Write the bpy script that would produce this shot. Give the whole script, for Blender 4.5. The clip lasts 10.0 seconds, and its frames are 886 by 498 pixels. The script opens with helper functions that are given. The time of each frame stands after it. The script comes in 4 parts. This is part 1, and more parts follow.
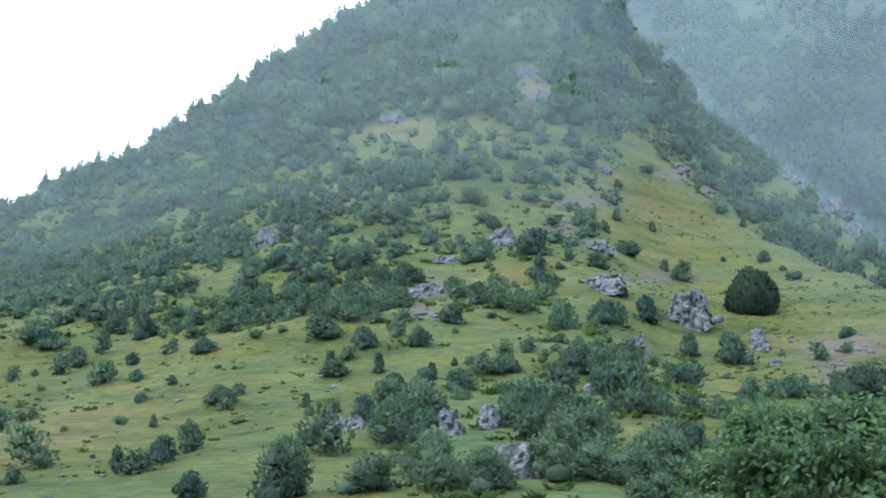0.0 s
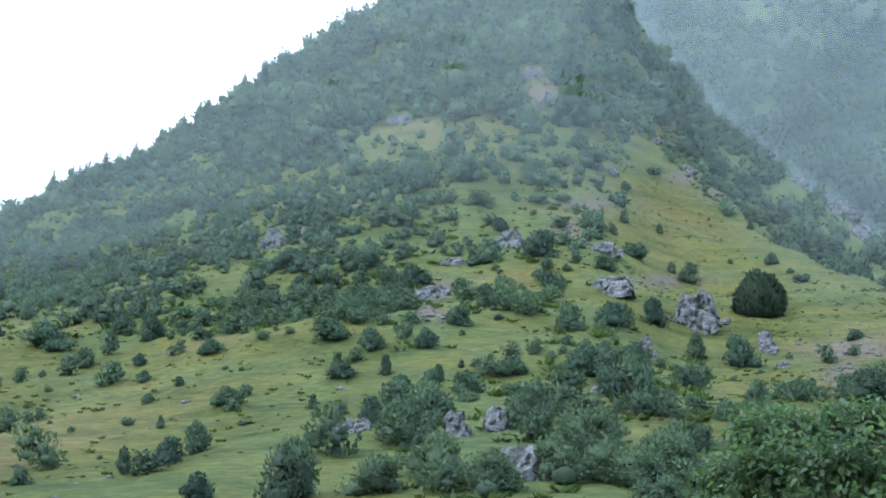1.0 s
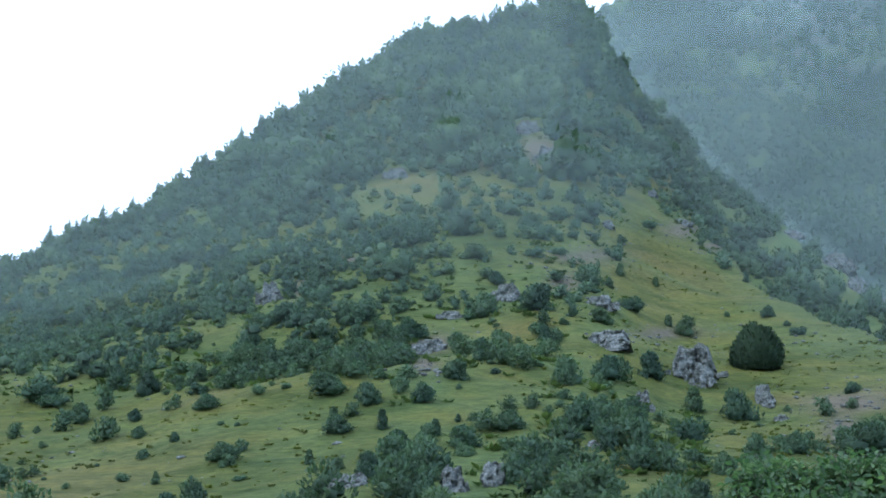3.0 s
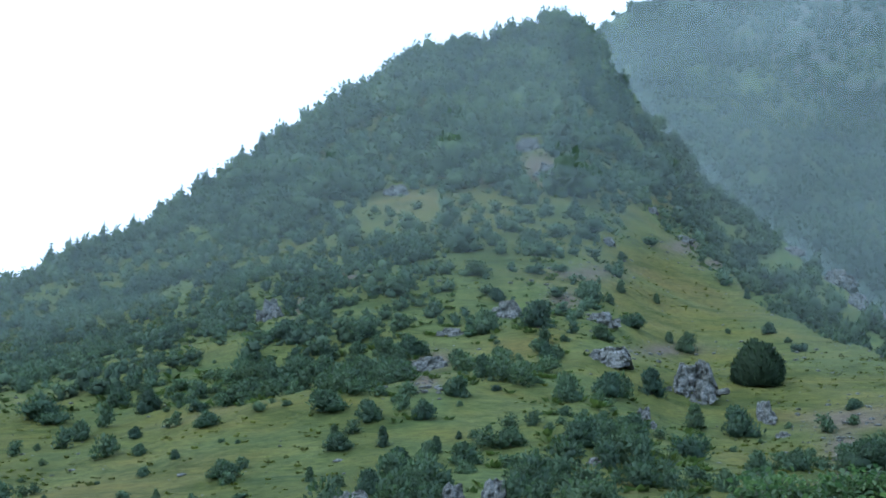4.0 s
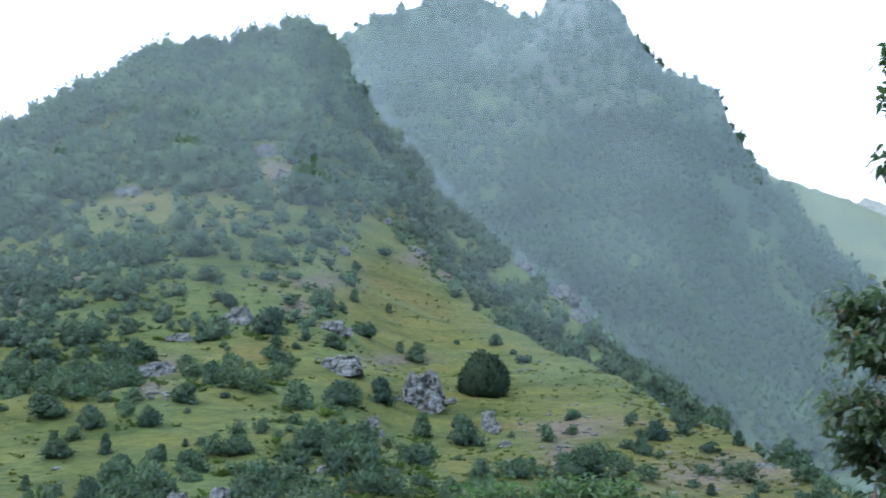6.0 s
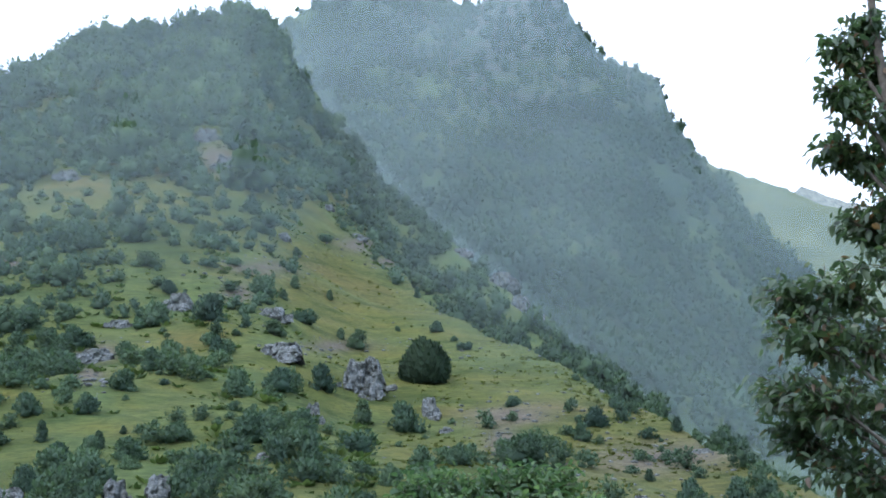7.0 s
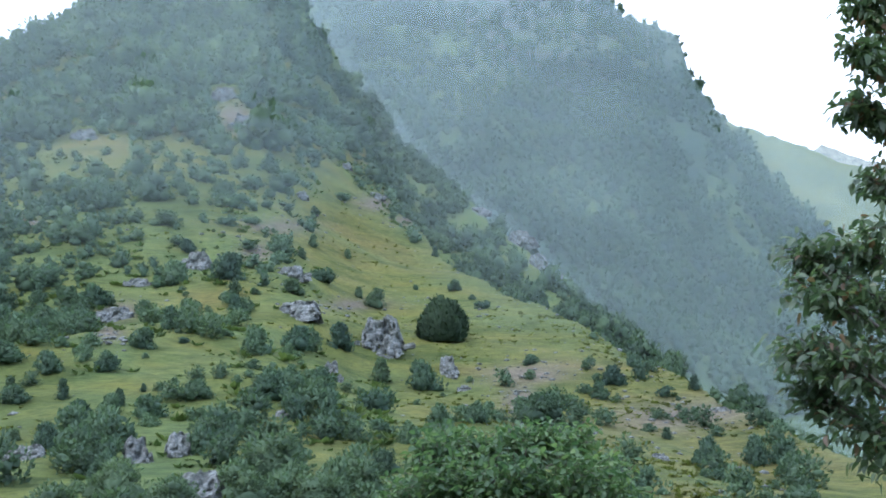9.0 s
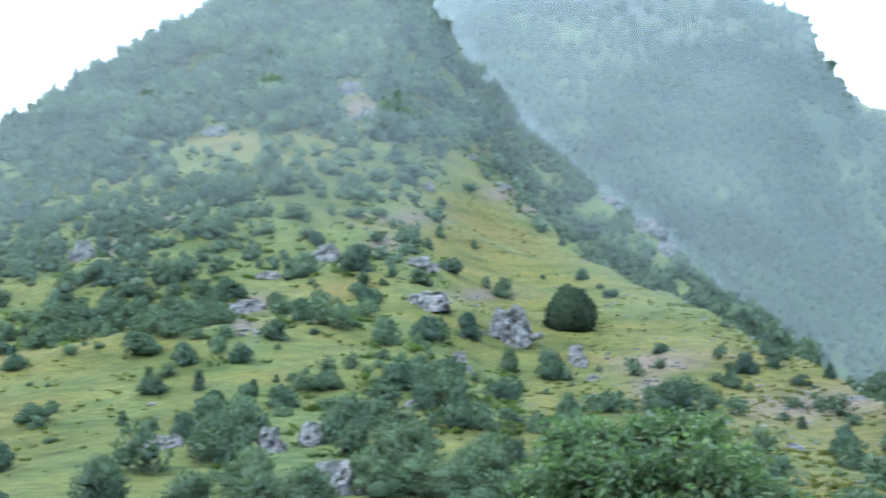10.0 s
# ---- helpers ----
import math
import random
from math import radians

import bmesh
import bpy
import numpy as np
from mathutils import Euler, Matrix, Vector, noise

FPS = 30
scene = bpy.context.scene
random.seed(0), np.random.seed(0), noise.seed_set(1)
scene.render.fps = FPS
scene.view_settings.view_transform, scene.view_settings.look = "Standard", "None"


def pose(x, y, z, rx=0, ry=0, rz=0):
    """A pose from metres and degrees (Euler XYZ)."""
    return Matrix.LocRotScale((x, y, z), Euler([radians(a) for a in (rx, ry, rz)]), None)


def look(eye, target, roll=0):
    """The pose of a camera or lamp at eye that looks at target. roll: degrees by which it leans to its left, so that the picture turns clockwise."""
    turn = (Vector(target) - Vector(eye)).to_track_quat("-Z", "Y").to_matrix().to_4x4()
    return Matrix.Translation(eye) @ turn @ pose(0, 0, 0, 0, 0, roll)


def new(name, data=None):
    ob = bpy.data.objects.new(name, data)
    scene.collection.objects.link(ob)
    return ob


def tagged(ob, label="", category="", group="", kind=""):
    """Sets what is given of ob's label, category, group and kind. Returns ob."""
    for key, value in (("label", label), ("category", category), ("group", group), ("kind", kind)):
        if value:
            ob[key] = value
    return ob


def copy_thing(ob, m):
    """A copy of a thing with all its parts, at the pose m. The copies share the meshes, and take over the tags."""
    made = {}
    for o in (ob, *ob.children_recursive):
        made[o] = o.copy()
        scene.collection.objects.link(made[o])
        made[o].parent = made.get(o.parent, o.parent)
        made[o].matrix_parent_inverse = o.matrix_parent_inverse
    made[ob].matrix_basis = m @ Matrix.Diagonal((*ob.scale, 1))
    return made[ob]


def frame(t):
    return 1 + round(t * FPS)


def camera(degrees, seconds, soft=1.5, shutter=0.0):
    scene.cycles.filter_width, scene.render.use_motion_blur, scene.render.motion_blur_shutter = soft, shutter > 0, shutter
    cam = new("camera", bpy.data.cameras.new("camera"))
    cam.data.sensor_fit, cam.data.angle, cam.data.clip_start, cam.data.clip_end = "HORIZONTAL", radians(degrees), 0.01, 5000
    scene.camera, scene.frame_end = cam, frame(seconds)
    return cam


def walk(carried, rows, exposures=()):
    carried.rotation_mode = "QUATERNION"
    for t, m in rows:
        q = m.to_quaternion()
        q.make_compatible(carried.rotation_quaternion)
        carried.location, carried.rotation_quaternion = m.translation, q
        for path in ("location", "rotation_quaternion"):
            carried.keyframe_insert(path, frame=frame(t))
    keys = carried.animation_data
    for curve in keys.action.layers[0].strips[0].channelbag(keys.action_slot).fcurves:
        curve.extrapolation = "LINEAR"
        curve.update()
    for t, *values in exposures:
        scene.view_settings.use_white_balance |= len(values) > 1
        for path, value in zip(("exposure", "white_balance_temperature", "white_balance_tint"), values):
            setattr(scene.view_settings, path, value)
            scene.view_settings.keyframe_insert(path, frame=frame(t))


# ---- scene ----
cam = camera(37.08, 10.0, soft=1.8, shutter=0.5)
EYE = Vector((0.0, 0.0, 8.0))


def gaze(bearing, rise, roll):
    b, e = radians(bearing), radians(rise)
    ahead = Vector((math.sin(b) * math.cos(e), math.cos(b) * math.cos(e), math.sin(e)))
    return look(EYE, EYE + ahead * 50, roll)


# seconds, bearing (degrees right of north), rise, lean
TURNS = [
    (0.0, 0.000, 12.000, 0.000), (0.5, -0.289, 11.895, 0.102), (1.0, -0.316, 12.080, 0.173),
    (1.5, -0.343, 12.861, 0.107), (2.0, -0.272, 13.857, 0.019), (2.5, -0.151, 14.201, -0.017),
    (4.0, -0.180, 15.148, -0.101), (4.5, 0.046, 15.510, -0.035), (5.0, 1.565, 15.421, 0.113),
    (5.5, 8.154, 15.063, -0.696), (6.0, 11.698, 15.347, -1.316), (6.2, 12.660, 15.330, -1.450),
    (7.3, 14.390, 14.580, -1.800), (7.5, 14.392, 14.565, -1.814), (8.0, 14.166, 13.875, -1.660),
    (8.5, 13.968, 13.297, -1.609), (9.0, 13.465, 12.943, -1.585), (9.5, 12.272, 12.765, -1.529),
    (10.0, 7.822, 12.630, -1.137),
]
# seconds, stops, kelvin, tint
EXPOSURES = [
    (0.0, 1.50, 6150, 13), (1.0, 1.45, 6150, 13), (1.5, 1.28, 6100, 11), (2.0, 1.05, 6000, 9), (2.5, 1.03, 5950, 7), (4.5, 0.80, 5720, 4), (5.0, 0.82, 5720, 4),
    (5.5, 1.06, 5950, 8), (6.0, 1.23, 6150, 12), (7.5, 1.11, 6200, 13), (8.5, 1.34, 6200, 13), (9.0, 1.44, 6200, 13), (9.5, 1.69, 6200, 12), (10.0, 1.95, 6200, 12)]
walk(cam, [(t, gaze(b, e, r)) for t, b, e, r in TURNS], EXPOSURES)

# ---------------------------------------------------------------- light
SUN_RISE, SUN_BEARING = 52.0, -125.0
world = bpy.data.worlds.new("overcast_sky")
scene.world = world
world.use_nodes = True
wn, wl = world.node_tree.nodes, world.node_tree.links
wn.clear()
w_out = wn.new("ShaderNodeOutputWorld")
w_bg = wn.new("ShaderNodeBackground")
w_sky = wn.new("ShaderNodeTexSky")
w_sky.sky_type = "NISHITA"
w_sky.sun_disc = False
w_sky.sun_elevation, w_sky.sun_rotation = radians(SUN_RISE), radians(SUN_BEARING)
w_sky.air_density, w_sky.dust_density = 1.0, 3.0
w_coord = wn.new("ShaderNodeTexCoord")
w_noise = wn.new("ShaderNodeTexNoise")
w_noise.inputs["Scale"].default_value, w_noise.inputs["Detail"].default_value = 2.2, 5.0
w_ramp = wn.new("ShaderNodeMapRange")
w_ramp.inputs[1].default_value, w_ramp.inputs[2].default_value = 0.35, 0.6
w_ramp.inputs[3].default_value, w_ramp.inputs[4].default_value = 0.72, 0.97
w_mix = wn.new("ShaderNodeMix")
w_mix.data_type = "RGBA"
w_mix.inputs[7].default_value = (8.4, 10.2, 12.8, 1)
wl.new(w_coord.outputs["Generated"], w_noise.inputs["Vector"])
wl.new(w_noise.outputs["Fac"], w_ramp.inputs[0])
wl.new(w_ramp.outputs[0], w_mix.inputs[0])
wl.new(w_sky.outputs[0], w_mix.inputs[6])
wl.new(w_mix.outputs[2], w_bg.inputs[0])
w_bg.inputs[1].default_value = 0.1
wl.new(w_bg.outputs[0], w_out.inputs[0])

sun_data = bpy.data.lights.new("sun", "SUN")
sun_data.energy, sun_data.angle, sun_data.color = 1.1, radians(30), (1.0, 0.98, 0.95)
sun = new("sun", sun_data)
sb, se = radians(SUN_BEARING), radians(SUN_RISE)
sun.matrix_world = look((300 * math.sin(sb) * math.cos(se), 300 * math.cos(sb) * math.cos(se), 300 * math.sin(se)), (0, 0, 0))


# ---------------------------------------------------------------- materials
def ramp(nt, fac, stops):
    node = nt.nodes.new("ShaderNodeValToRGB")
    els = node.color_ramp.elements
    while len(els) < len(stops):
        els.new(0.5)
    for el, (p, c) in zip(els, stops):
        el.position, el.color = p, (*c, 1)
    nt.links.new(fac, node.inputs[0])
    return node.outputs[0]


def noise_of(nt, vec, scale, detail=4.0, rough=0.6):
    node = nt.nodes.new("ShaderNodeTexNoise")
    node.inputs["Scale"].default_value, node.inputs["Detail"].default_value = scale, detail
    node.inputs["Roughness"].default_value = rough
    nt.links.new(vec, node.inputs["Vector"])
    return node.outputs["Fac"]


def blend(nt, fac, a, b, mode="MIX"):
    node = nt.nodes.new("ShaderNodeMix")
    node.data_type, node.blend_type = "RGBA", mode
    for sock, val in ((0, fac), (6, a), (7, b)):
        if isinstance(val, (int, float)):
            node.inputs[sock].default_value = val
        elif isinstance(val, tuple):
            node.inputs[sock].default_value = (*val, 1)
        else:
            nt.links.new(val, node.inputs[sock])
    return node.outputs[2]


def surface(name, rough=0.7, wet=0.0, wet_rough=0.6, bloom=0.0):
    """A material, its tree, its main shader and a position socket; wet: share of rain film that mirrors the sky."""
    m = bpy.data.materials.new(name)
    m.use_nodes = True
    nt = m.node_tree
    shader = nt.nodes["Principled BSDF"]
    shader.inputs["Roughness"].default_value = rough
    shader.inputs["Specular IOR Level"].default_value = 0.4
    shader.inputs["Sheen Weight"].default_value = bloom
    shader.inputs["Sheen Roughness"].default_value = 0.6
    shader.inputs["Sheen Tint"].default_value = (0.85, 0.95, 1.0, 1)
    if wet:
        gloss = nt.nodes.new("ShaderNodeBsdfGlossy")
        gloss.inputs["Roughness"].default_value = wet_rough
        gloss.inputs["Color"].default_value = (0.93, 0.97, 1.0, 1)
        mix = nt.nodes.new("ShaderNodeMixShader")
        mix.inputs[0].default_value = wet
        nt.links.new(shader.outputs[0], mix.inputs[1])
        nt.links.new(gloss.outputs[0], mix.inputs[2])
        nt.links.new(mix.outputs[0], nt.nodes["Material Output"].inputs[0])
    geo = nt.nodes.new("ShaderNodeNewGeometry")
    return m, nt, shader, geo


def bump(nt, shader, height, strength, distance):
    node = nt.nodes.new("ShaderNodeBump")
    node.inputs["Strength"].default_value, node.inputs["Distance"].default_value = strength, distance
    nt.links.new(height, node.inputs["Height"])
    nt.links.new(node.outputs[0], shader.inputs["Normal"])


def leaf_material(name, dark, mid, light, wet=0.0, patch=0.05, rough=0.8, thin=0.34, withered=None):
    """Foliage: each leaf or tuft differs, each plant differs, and stands drift slowly over the slope."""
    m, nt, shader, geo = surface(name, rough, wet)
    shader.inputs["Specular IOR Level"].default_value = 0.25
    info = nt.nodes.new("ShaderNodeObjectInfo")
    leafy = ramp(nt, geo.outputs["Random Per Island"], [(0.0, dark), (0.55, mid), (0.95, light), (0.97, withered or light)])
    drift = noise_of(nt, geo.outputs["Position"], patch, 3)
    tone = ramp(nt, drift, [(0.3, (0.62, 0.66, 0.72)), (0.7, (1.25, 1.22, 1.05))])
    both = blend(nt, 1.0, leafy, tone, "MULTIPLY")
    own = ramp(nt, info.outputs["Random"], [(0.0, (0.75, 0.8, 0.8)), (1.0, (1.2, 1.15, 1.0))])
    colour = blend(nt, 1.0, both, own, "MULTIPLY")
    nt.links.new(colour, shader.inputs["Base Color"])
    # light that passes through the leaf
    lit, mix = nt.nodes.new("ShaderNodeBsdfTranslucent"), nt.nodes.new("ShaderNodeMixShader")
    nt.links.new(blend(nt, 1.0, colour, (1.5, 1.6, 1.1), "MULTIPLY"), lit.inputs["Color"])
    mix.inputs[0].default_value = thin
    end = nt.nodes["Material Output"].inputs[0]
    nt.links.new(end.links[0].from_socket, mix.inputs[1])
    nt.links.new(lit.outputs[0], mix.inputs[2])
    nt.links.new(mix.outputs[0], end)
    return m


def bark_material(name, a, b):
    m, nt, shader, geo = surface(name, 0.9)
    grain = noise_of(nt, geo.outputs["Position"], 14.0, 6)
    nt.links.new(ramp(nt, grain, [(0.3, a), (0.7, b)]), shader.inputs["Base Color"])
    bump(nt, shader, grain, 0.6, 0.02)
    return m


def rock_material():
    m, nt, shader, geo = surface("limestone", 0.85, 0.03)
    p = geo.outputs["Position"]
    broad, fine = noise_of(nt, p, 0.5, 5), noise_of(nt, p, 3.0, 8, 0.7)
    col = ramp(nt, fine, [(0.40, (0.035, 0.042, 0.042)), (0.50, (0.13, 0.145, 0.148)), (0.68, (0.29, 0.315, 0.325))])
    lichen = ramp(nt, broad, [(0.42, (0.62, 0.64, 0.56)), (0.6, (1.0, 1.0, 1.0))])
    col = blend(nt, 1.0, col, lichen, "MULTIPLY")
    for stretch, scale in (((0.35, 0.35, 2.2), 0.9), ((1.6, 1.6, 0.3), 0.8)):
        lie = nt.nodes.new("ShaderNodeVectorMath")
        lie.operation = "MULTIPLY"
        lie.inputs[1].default_value = stretch
        nt.links.new(p, lie.inputs[0])
        seam = noise_of(nt, lie.outputs[0], scale, 3)
        col = blend(nt, 1.0, col, ramp(nt, seam, [(0.36, (1, 1, 1)), (0.44, (0.5, 0.52, 0.51)), (0.5, (1, 1, 1))]), "MULTIPLY")
    nt.links.new(col, shader.inputs["Base Color"])
    bump(nt, shader, fine, 1.0, 0.4)
    return m


def ground_material():
    m, nt, shader, geo = surface("hill_grass", 0.95)
    shader.inputs["Specular IOR Level"].default_value = 0.12
    p = geo.outputs["Position"]
    flat = nt.nodes.new("ShaderNodeVectorMath")
    flat.operation = "MULTIPLY"
    flat.inputs[1].default_value = (0.45, 1.0, 2.6)
    nt.links.new(p, flat.inputs[0])
    wide, mid, fine = noise_of(nt, p, 0.022, 4), noise_of(nt, flat.outputs[0], 0.12, 6, 0.7), noise_of(nt, flat.outputs[0], 1.1, 8, 0.78)
    base = ramp(nt, wide, [(0.35, (0.056, 0.075, 0.023)), (0.5, (0.080, 0.091, 0.026)), (0.66, (0.094, 0.091, 0.034))])
    tint = ramp(nt, mid, [(0.32, (0.42, 0.56, 0.5)), (0.5, (1.0, 1.0, 1.0)), (0.68, (1.3, 1.12, 1.05))])
    col = blend(nt, 1.0, base, tint, "MULTIPLY")
    tuft = ramp(nt, fine, [(0.32, (0.36, 0.42, 0.42)), (0.52, (0.98, 0.98, 0.98)), (0.7, (1.5, 1.4, 1.25))])
    col = blend(nt, 1.0, col, tuft, "MULTIPLY")
    heath = nt.nodes.new("ShaderNodeAttribute")
    heath.attribute_name = "heath"
    herbs = ramp(nt, mid, [(0.35, (0.054, 0.086, 0.035)), (0.55, (0.082, 0.114, 0.042)), (0.7, (0.110, 0.130, 0.046))])
    herbs = blend(nt, 1.0, herbs, tuft, "MULTIPLY")
    col = blend(nt, heath.outputs["Fac"], col, herbs)
    soil = nt.nodes.new("ShaderNodeAttribute")
    soil.attribute_name = "cover"
    earth = ramp(nt, fine, [(0.35, (0.062, 0.053, 0.042)), (0.58, (0.118, 0.102, 0.082)), (0.74, (0.22, 0.21, 0.195))])
    rag = nt.nodes.new("ShaderNodeMath")
    rag.operation = "MULTIPLY_ADD"
    nt.links.new(mid, rag.inputs[0])
    rag.inputs[1].default_value = 2.4
    rag.inputs[2].default_value = -1.2
    add = nt.nodes.new("ShaderNodeMath")
    add.operation, add.use_clamp = "ADD", True
    nt.links.new(rag.outputs[0], add.inputs[0])
    nt.links.new(soil.outputs["Fac"], add.inputs[1])
    gate = nt.nodes.new("ShaderNodeMath")
    gate.operation, gate.use_clamp = "MULTIPLY", True
    nt.links.new(add.outputs[0], gate.inputs[0])
    nt.links.new(soil.outputs["Fac"], gate.inputs[1])
    col = blend(nt, gate.outputs[0], col, earth)
    nt.links.new(col, shader.inputs["Base Color"])
    bump(nt, shader, fine, 0.7, 0.35)
    return m


def mountain_material(name, wood, clearing, stone, wet, scale):
    m, nt, shader, geo = surface(name, 0.95, wet, 0.8)
    shader.inputs["Specular IOR Level"].default_value = 0.15
    p = geo.outputs["Position"]
    wide, mid, fine = noise_of(nt, p, scale, 5), noise_of(nt, p, scale * 6, 6, 0.7), noise_of(nt, p, scale * 30, 6, 0.7)
    col = ramp(nt, wide, [(0.42, wood), (0.6, clearing)])
    grain = ramp(nt, fine, [(0.3, (0.6, 0.65, 0.68)), (0.6, (1.15, 1.12, 1.05))])
    col = blend(nt, 1.0, col, grain, "MULTIPLY")
    bare = nt.nodes.new("ShaderNodeAttribute")
    bare.attribute_name = "cover"
    gate = nt.nodes.new("ShaderNodeMath")
    gate.operation, gate.use_clamp = "MULTIPLY", True
    lift = ramp(nt, mid, [(0.4, (0, 0, 0)), (0.62, (1, 1, 1))])
    nt.links.new(lift, gate.inputs[0])
    nt.links.new(bare.outputs["Fac"], gate.inputs[1])
    nt.links.new(blend(nt, gate.outputs[0], col, stone), shader.inputs["Base Color"])
    bump(nt, shader, fine, 0.8, 4.0)
    return m


M_GROUND = ground_material()
M_ROCK = rock_material()
M_JUNIPER = leaf_material("juniper_needles", (0.051, 0.090, 0.075), (0.063, 0.109, 0.086), (0.081, 0.136, 0.100))
M_PINE = leaf_material("dense_pine_needles", (0.027, 0.050, 0.036), (0.035, 0.062, 0.043), (0.045, 0.077, 0.049))
M_SPRUCE = leaf_material("spruce_needles", (0.049, 0.085, 0.071), (0.061, 0.103, 0.081), (0.078, 0.127, 0.091))
M_BROAD = leaf_material("hillside_leaves", (0.053, 0.088, 0.068), (0.065, 0.107, 0.078), (0.085, 0.135, 0.089))
M_WOOD_LEAF = leaf_material("ridge_wood_leaves", (0.045, 0.077, 0.057), (0.057, 0.098, 0.068), (0.077, 0.122, 0.081))
M_FLANK = leaf_material("gully_wood_leaves", (0.040, 0.072, 0.046), (0.054, 0.094, 0.057), (0.072, 0.118, 0.066))
M_FAR_LEAF = leaf_material("mountain_wood_leaves", (0.046, 0.082, 0.056), (0.058, 0.098, 0.064), (0.072, 0.116, 0.072), 0.0, 0.006)
M_HEATH = leaf_material("low_heath_leaves", (0.052, 0.088, 0.038), (0.070, 0.108, 0.045), (0.092, 0.128, 0.054))
M_TUSSOCK = leaf_material("grass_tussocks", (0.080, 0.100, 0.026), (0.105, 0.120, 0.032), (0.135, 0.138, 0.046), thin=0.5)
M_BARK = bark_material("grey_bark", (0.05, 0.042, 0.035), (0.13, 0.115, 0.10))
M_NEAR_LEAF = leaf_material("walnut_leaves", (0.044, 0.088, 0.048), (0.068, 0.125, 0.062), (0.121, 0.185, 0.091), 0.015, 0.8, 0.6, 0.45)
M_RIGHT_LEAF = leaf_material("pear_leaves", (0.050, 0.084, 0.048), (0.072, 0.116, 0.064), (0.110, 0.150, 0.086), 0.04, 0.9, 0.5, 0.45, (0.16, 0.09, 0.055))
M_MOUNT = mountain_material("mountain_wood_floor", (0.040, 0.068, 0.044), (0.082, 0.122, 0.058), (0.13, 0.14, 0.138), 0.0, 0.006)
M_FARHILL = mountain_material("far_pasture", (0.072, 0.094, 0.052), (0.105, 0.125, 0.066), (0.3, 0.3, 0.3), 0.0, 0.006)
# farthest peak: distance haze is put into these pale low-contrast base colours
M_FARTHEST = mountain_material("far_peak_hazed_stone", (0.19, 0.21, 0.20), (0.23, 0.25, 0.235), (0.36, 0.38, 0.4), 0.0, 0.003)


# ---------------------------------------------------------------- mesh tools
def mesh_of(name, verts, tris, material, smooth=False, normals=None):
    verts, tris = np.asarray(verts, np.float32), np.asarray(tris, np.int32)
    me = bpy.data.meshes.new(name)
    me.vertices.add(len(verts))
    me.vertices.foreach_set("co", verts.ravel())
    k = tris.shape[1]
    me.loops.add(tris.size)
    me.loops.foreach_set("vertex_index", tris.ravel())
    me.polygons.add(len(tris))
    me.polygons.foreach_set("loop_start", np.arange(len(tris), dtype=np.int32) * k)
    if smooth:
        me.polygons.foreach_set("use_smooth", np.ones(len(tris), bool))
    me.update(calc_edges=True)
    if normals is not None:
        me.polygons.foreach_set("use_smooth", np.ones(len(tris), bool))
        me.normals_split_custom_set_from_vertices(np.asarray(normals, np.float32))
    me.materials.append(material)
    return me


def foliage(name, shape, material):
    """A crown whose sprays are shaded as parts of one rounded mass."""
    v, f, n = shape
    return mesh_of(name, v, f, material, normals=n)


def part(name, me, parent, label=""):
    ob = new(name, me)
    ob.parent = parent
    return tagged(ob, label)


def joined(pieces):
    vs, fs, n = [], [], 0
    for v, f in pieces:
        vs.append(v)
        fs.append(f + n)
        n += len(v)
    return np.concatenate(vs), np.concatenate(fs)


rng = np.random.default_rng(11)
LATTICE = rng.random((64, 64))


def value_noise(x, y):
    xi, yi = np.floor(x).astype(int), np.floor(y).astype(int)
    fx, fy = x - xi, y - yi
    fx, fy = fx * fx * (3 - 2 * fx), fy * fy * (3 - 2 * fy)
    a, b = LATTICE[xi % 64, yi % 64], LATTICE[(xi + 1) % 64, yi % 64]
    c, d = LATTICE[xi % 64, (yi + 1) % 64], LATTICE[(xi + 1) % 64, (yi + 1) % 64]
    return (a * (1 - fx) + b * fx) * (1 - fy) + (c * (1 - fx) + d * fx) * fy - 0.5


def fbm(x, y, octaves=4):
    total, amp = 0.0, 1.0
    for k in range(octaves):
        total = total + amp * value_noise(x * 2 ** k + 17.3 * k, y * 2 ** k + 5.1 * k)
        amp *= 0.5
    return total


# ---------------------------------------------------------------- the lie of the land
# ridge lines: bearing, rise of the skyline ground, distance
HILL = [(-180, 7, 420), (-60, 9, 400), (-30, 10.5, 370), (-19, 12.7, 385), (-14.5, 14.8, 405), (-9.8, 18.1, 430),
        (-5.5, 20.8, 470), (-1.1, 23.4, 505), (2.6, 23.8, 525), (3.9, 24.3, 528), (5.3, 25.0, 530), (6.4, 24.3, 525), (7.3, 23.0, 515),
        (8.0, 21.4, 498), (8.7, 20.0, 478), (9.4, 18.6, 454), (10.4, 16.8, 418), (11.2, 15.3, 385), (12.7, 13.3, 335), (14.7, 11.7, 290), (19.5, 9.0, 235), (24.2, 6.2, 195),
        (28.5, 4.4, 165), (34, 2.6, 150), (60, 6, 300), (180, 7, 420)]
FLANK = [(5.0, 4, 520), (6.5, 23.2, 520), (7.0, 23.9, 520), (7.5, 23.3, 518), (7.9, 22.6, 516), (8.7, 21.6, 512),
         (9.4, 20.7, 506), (10.4, 19.3, 498), (11.2, 18.4, 490), (12.7, 16.7, 474), (13.7, 15.7, 462), (14.9, 14.7, 452),
         (16.6, 13.4, 435), (18.0, 12.1, 422), (19.4, 10.5, 405), (23.1, 7.4, 370), (25.4, 5.6, 350), (27.6, 4.1, 330),
         (33, 1, 300)]
FOOT_RISE, FOOT = -5.7, 60.0


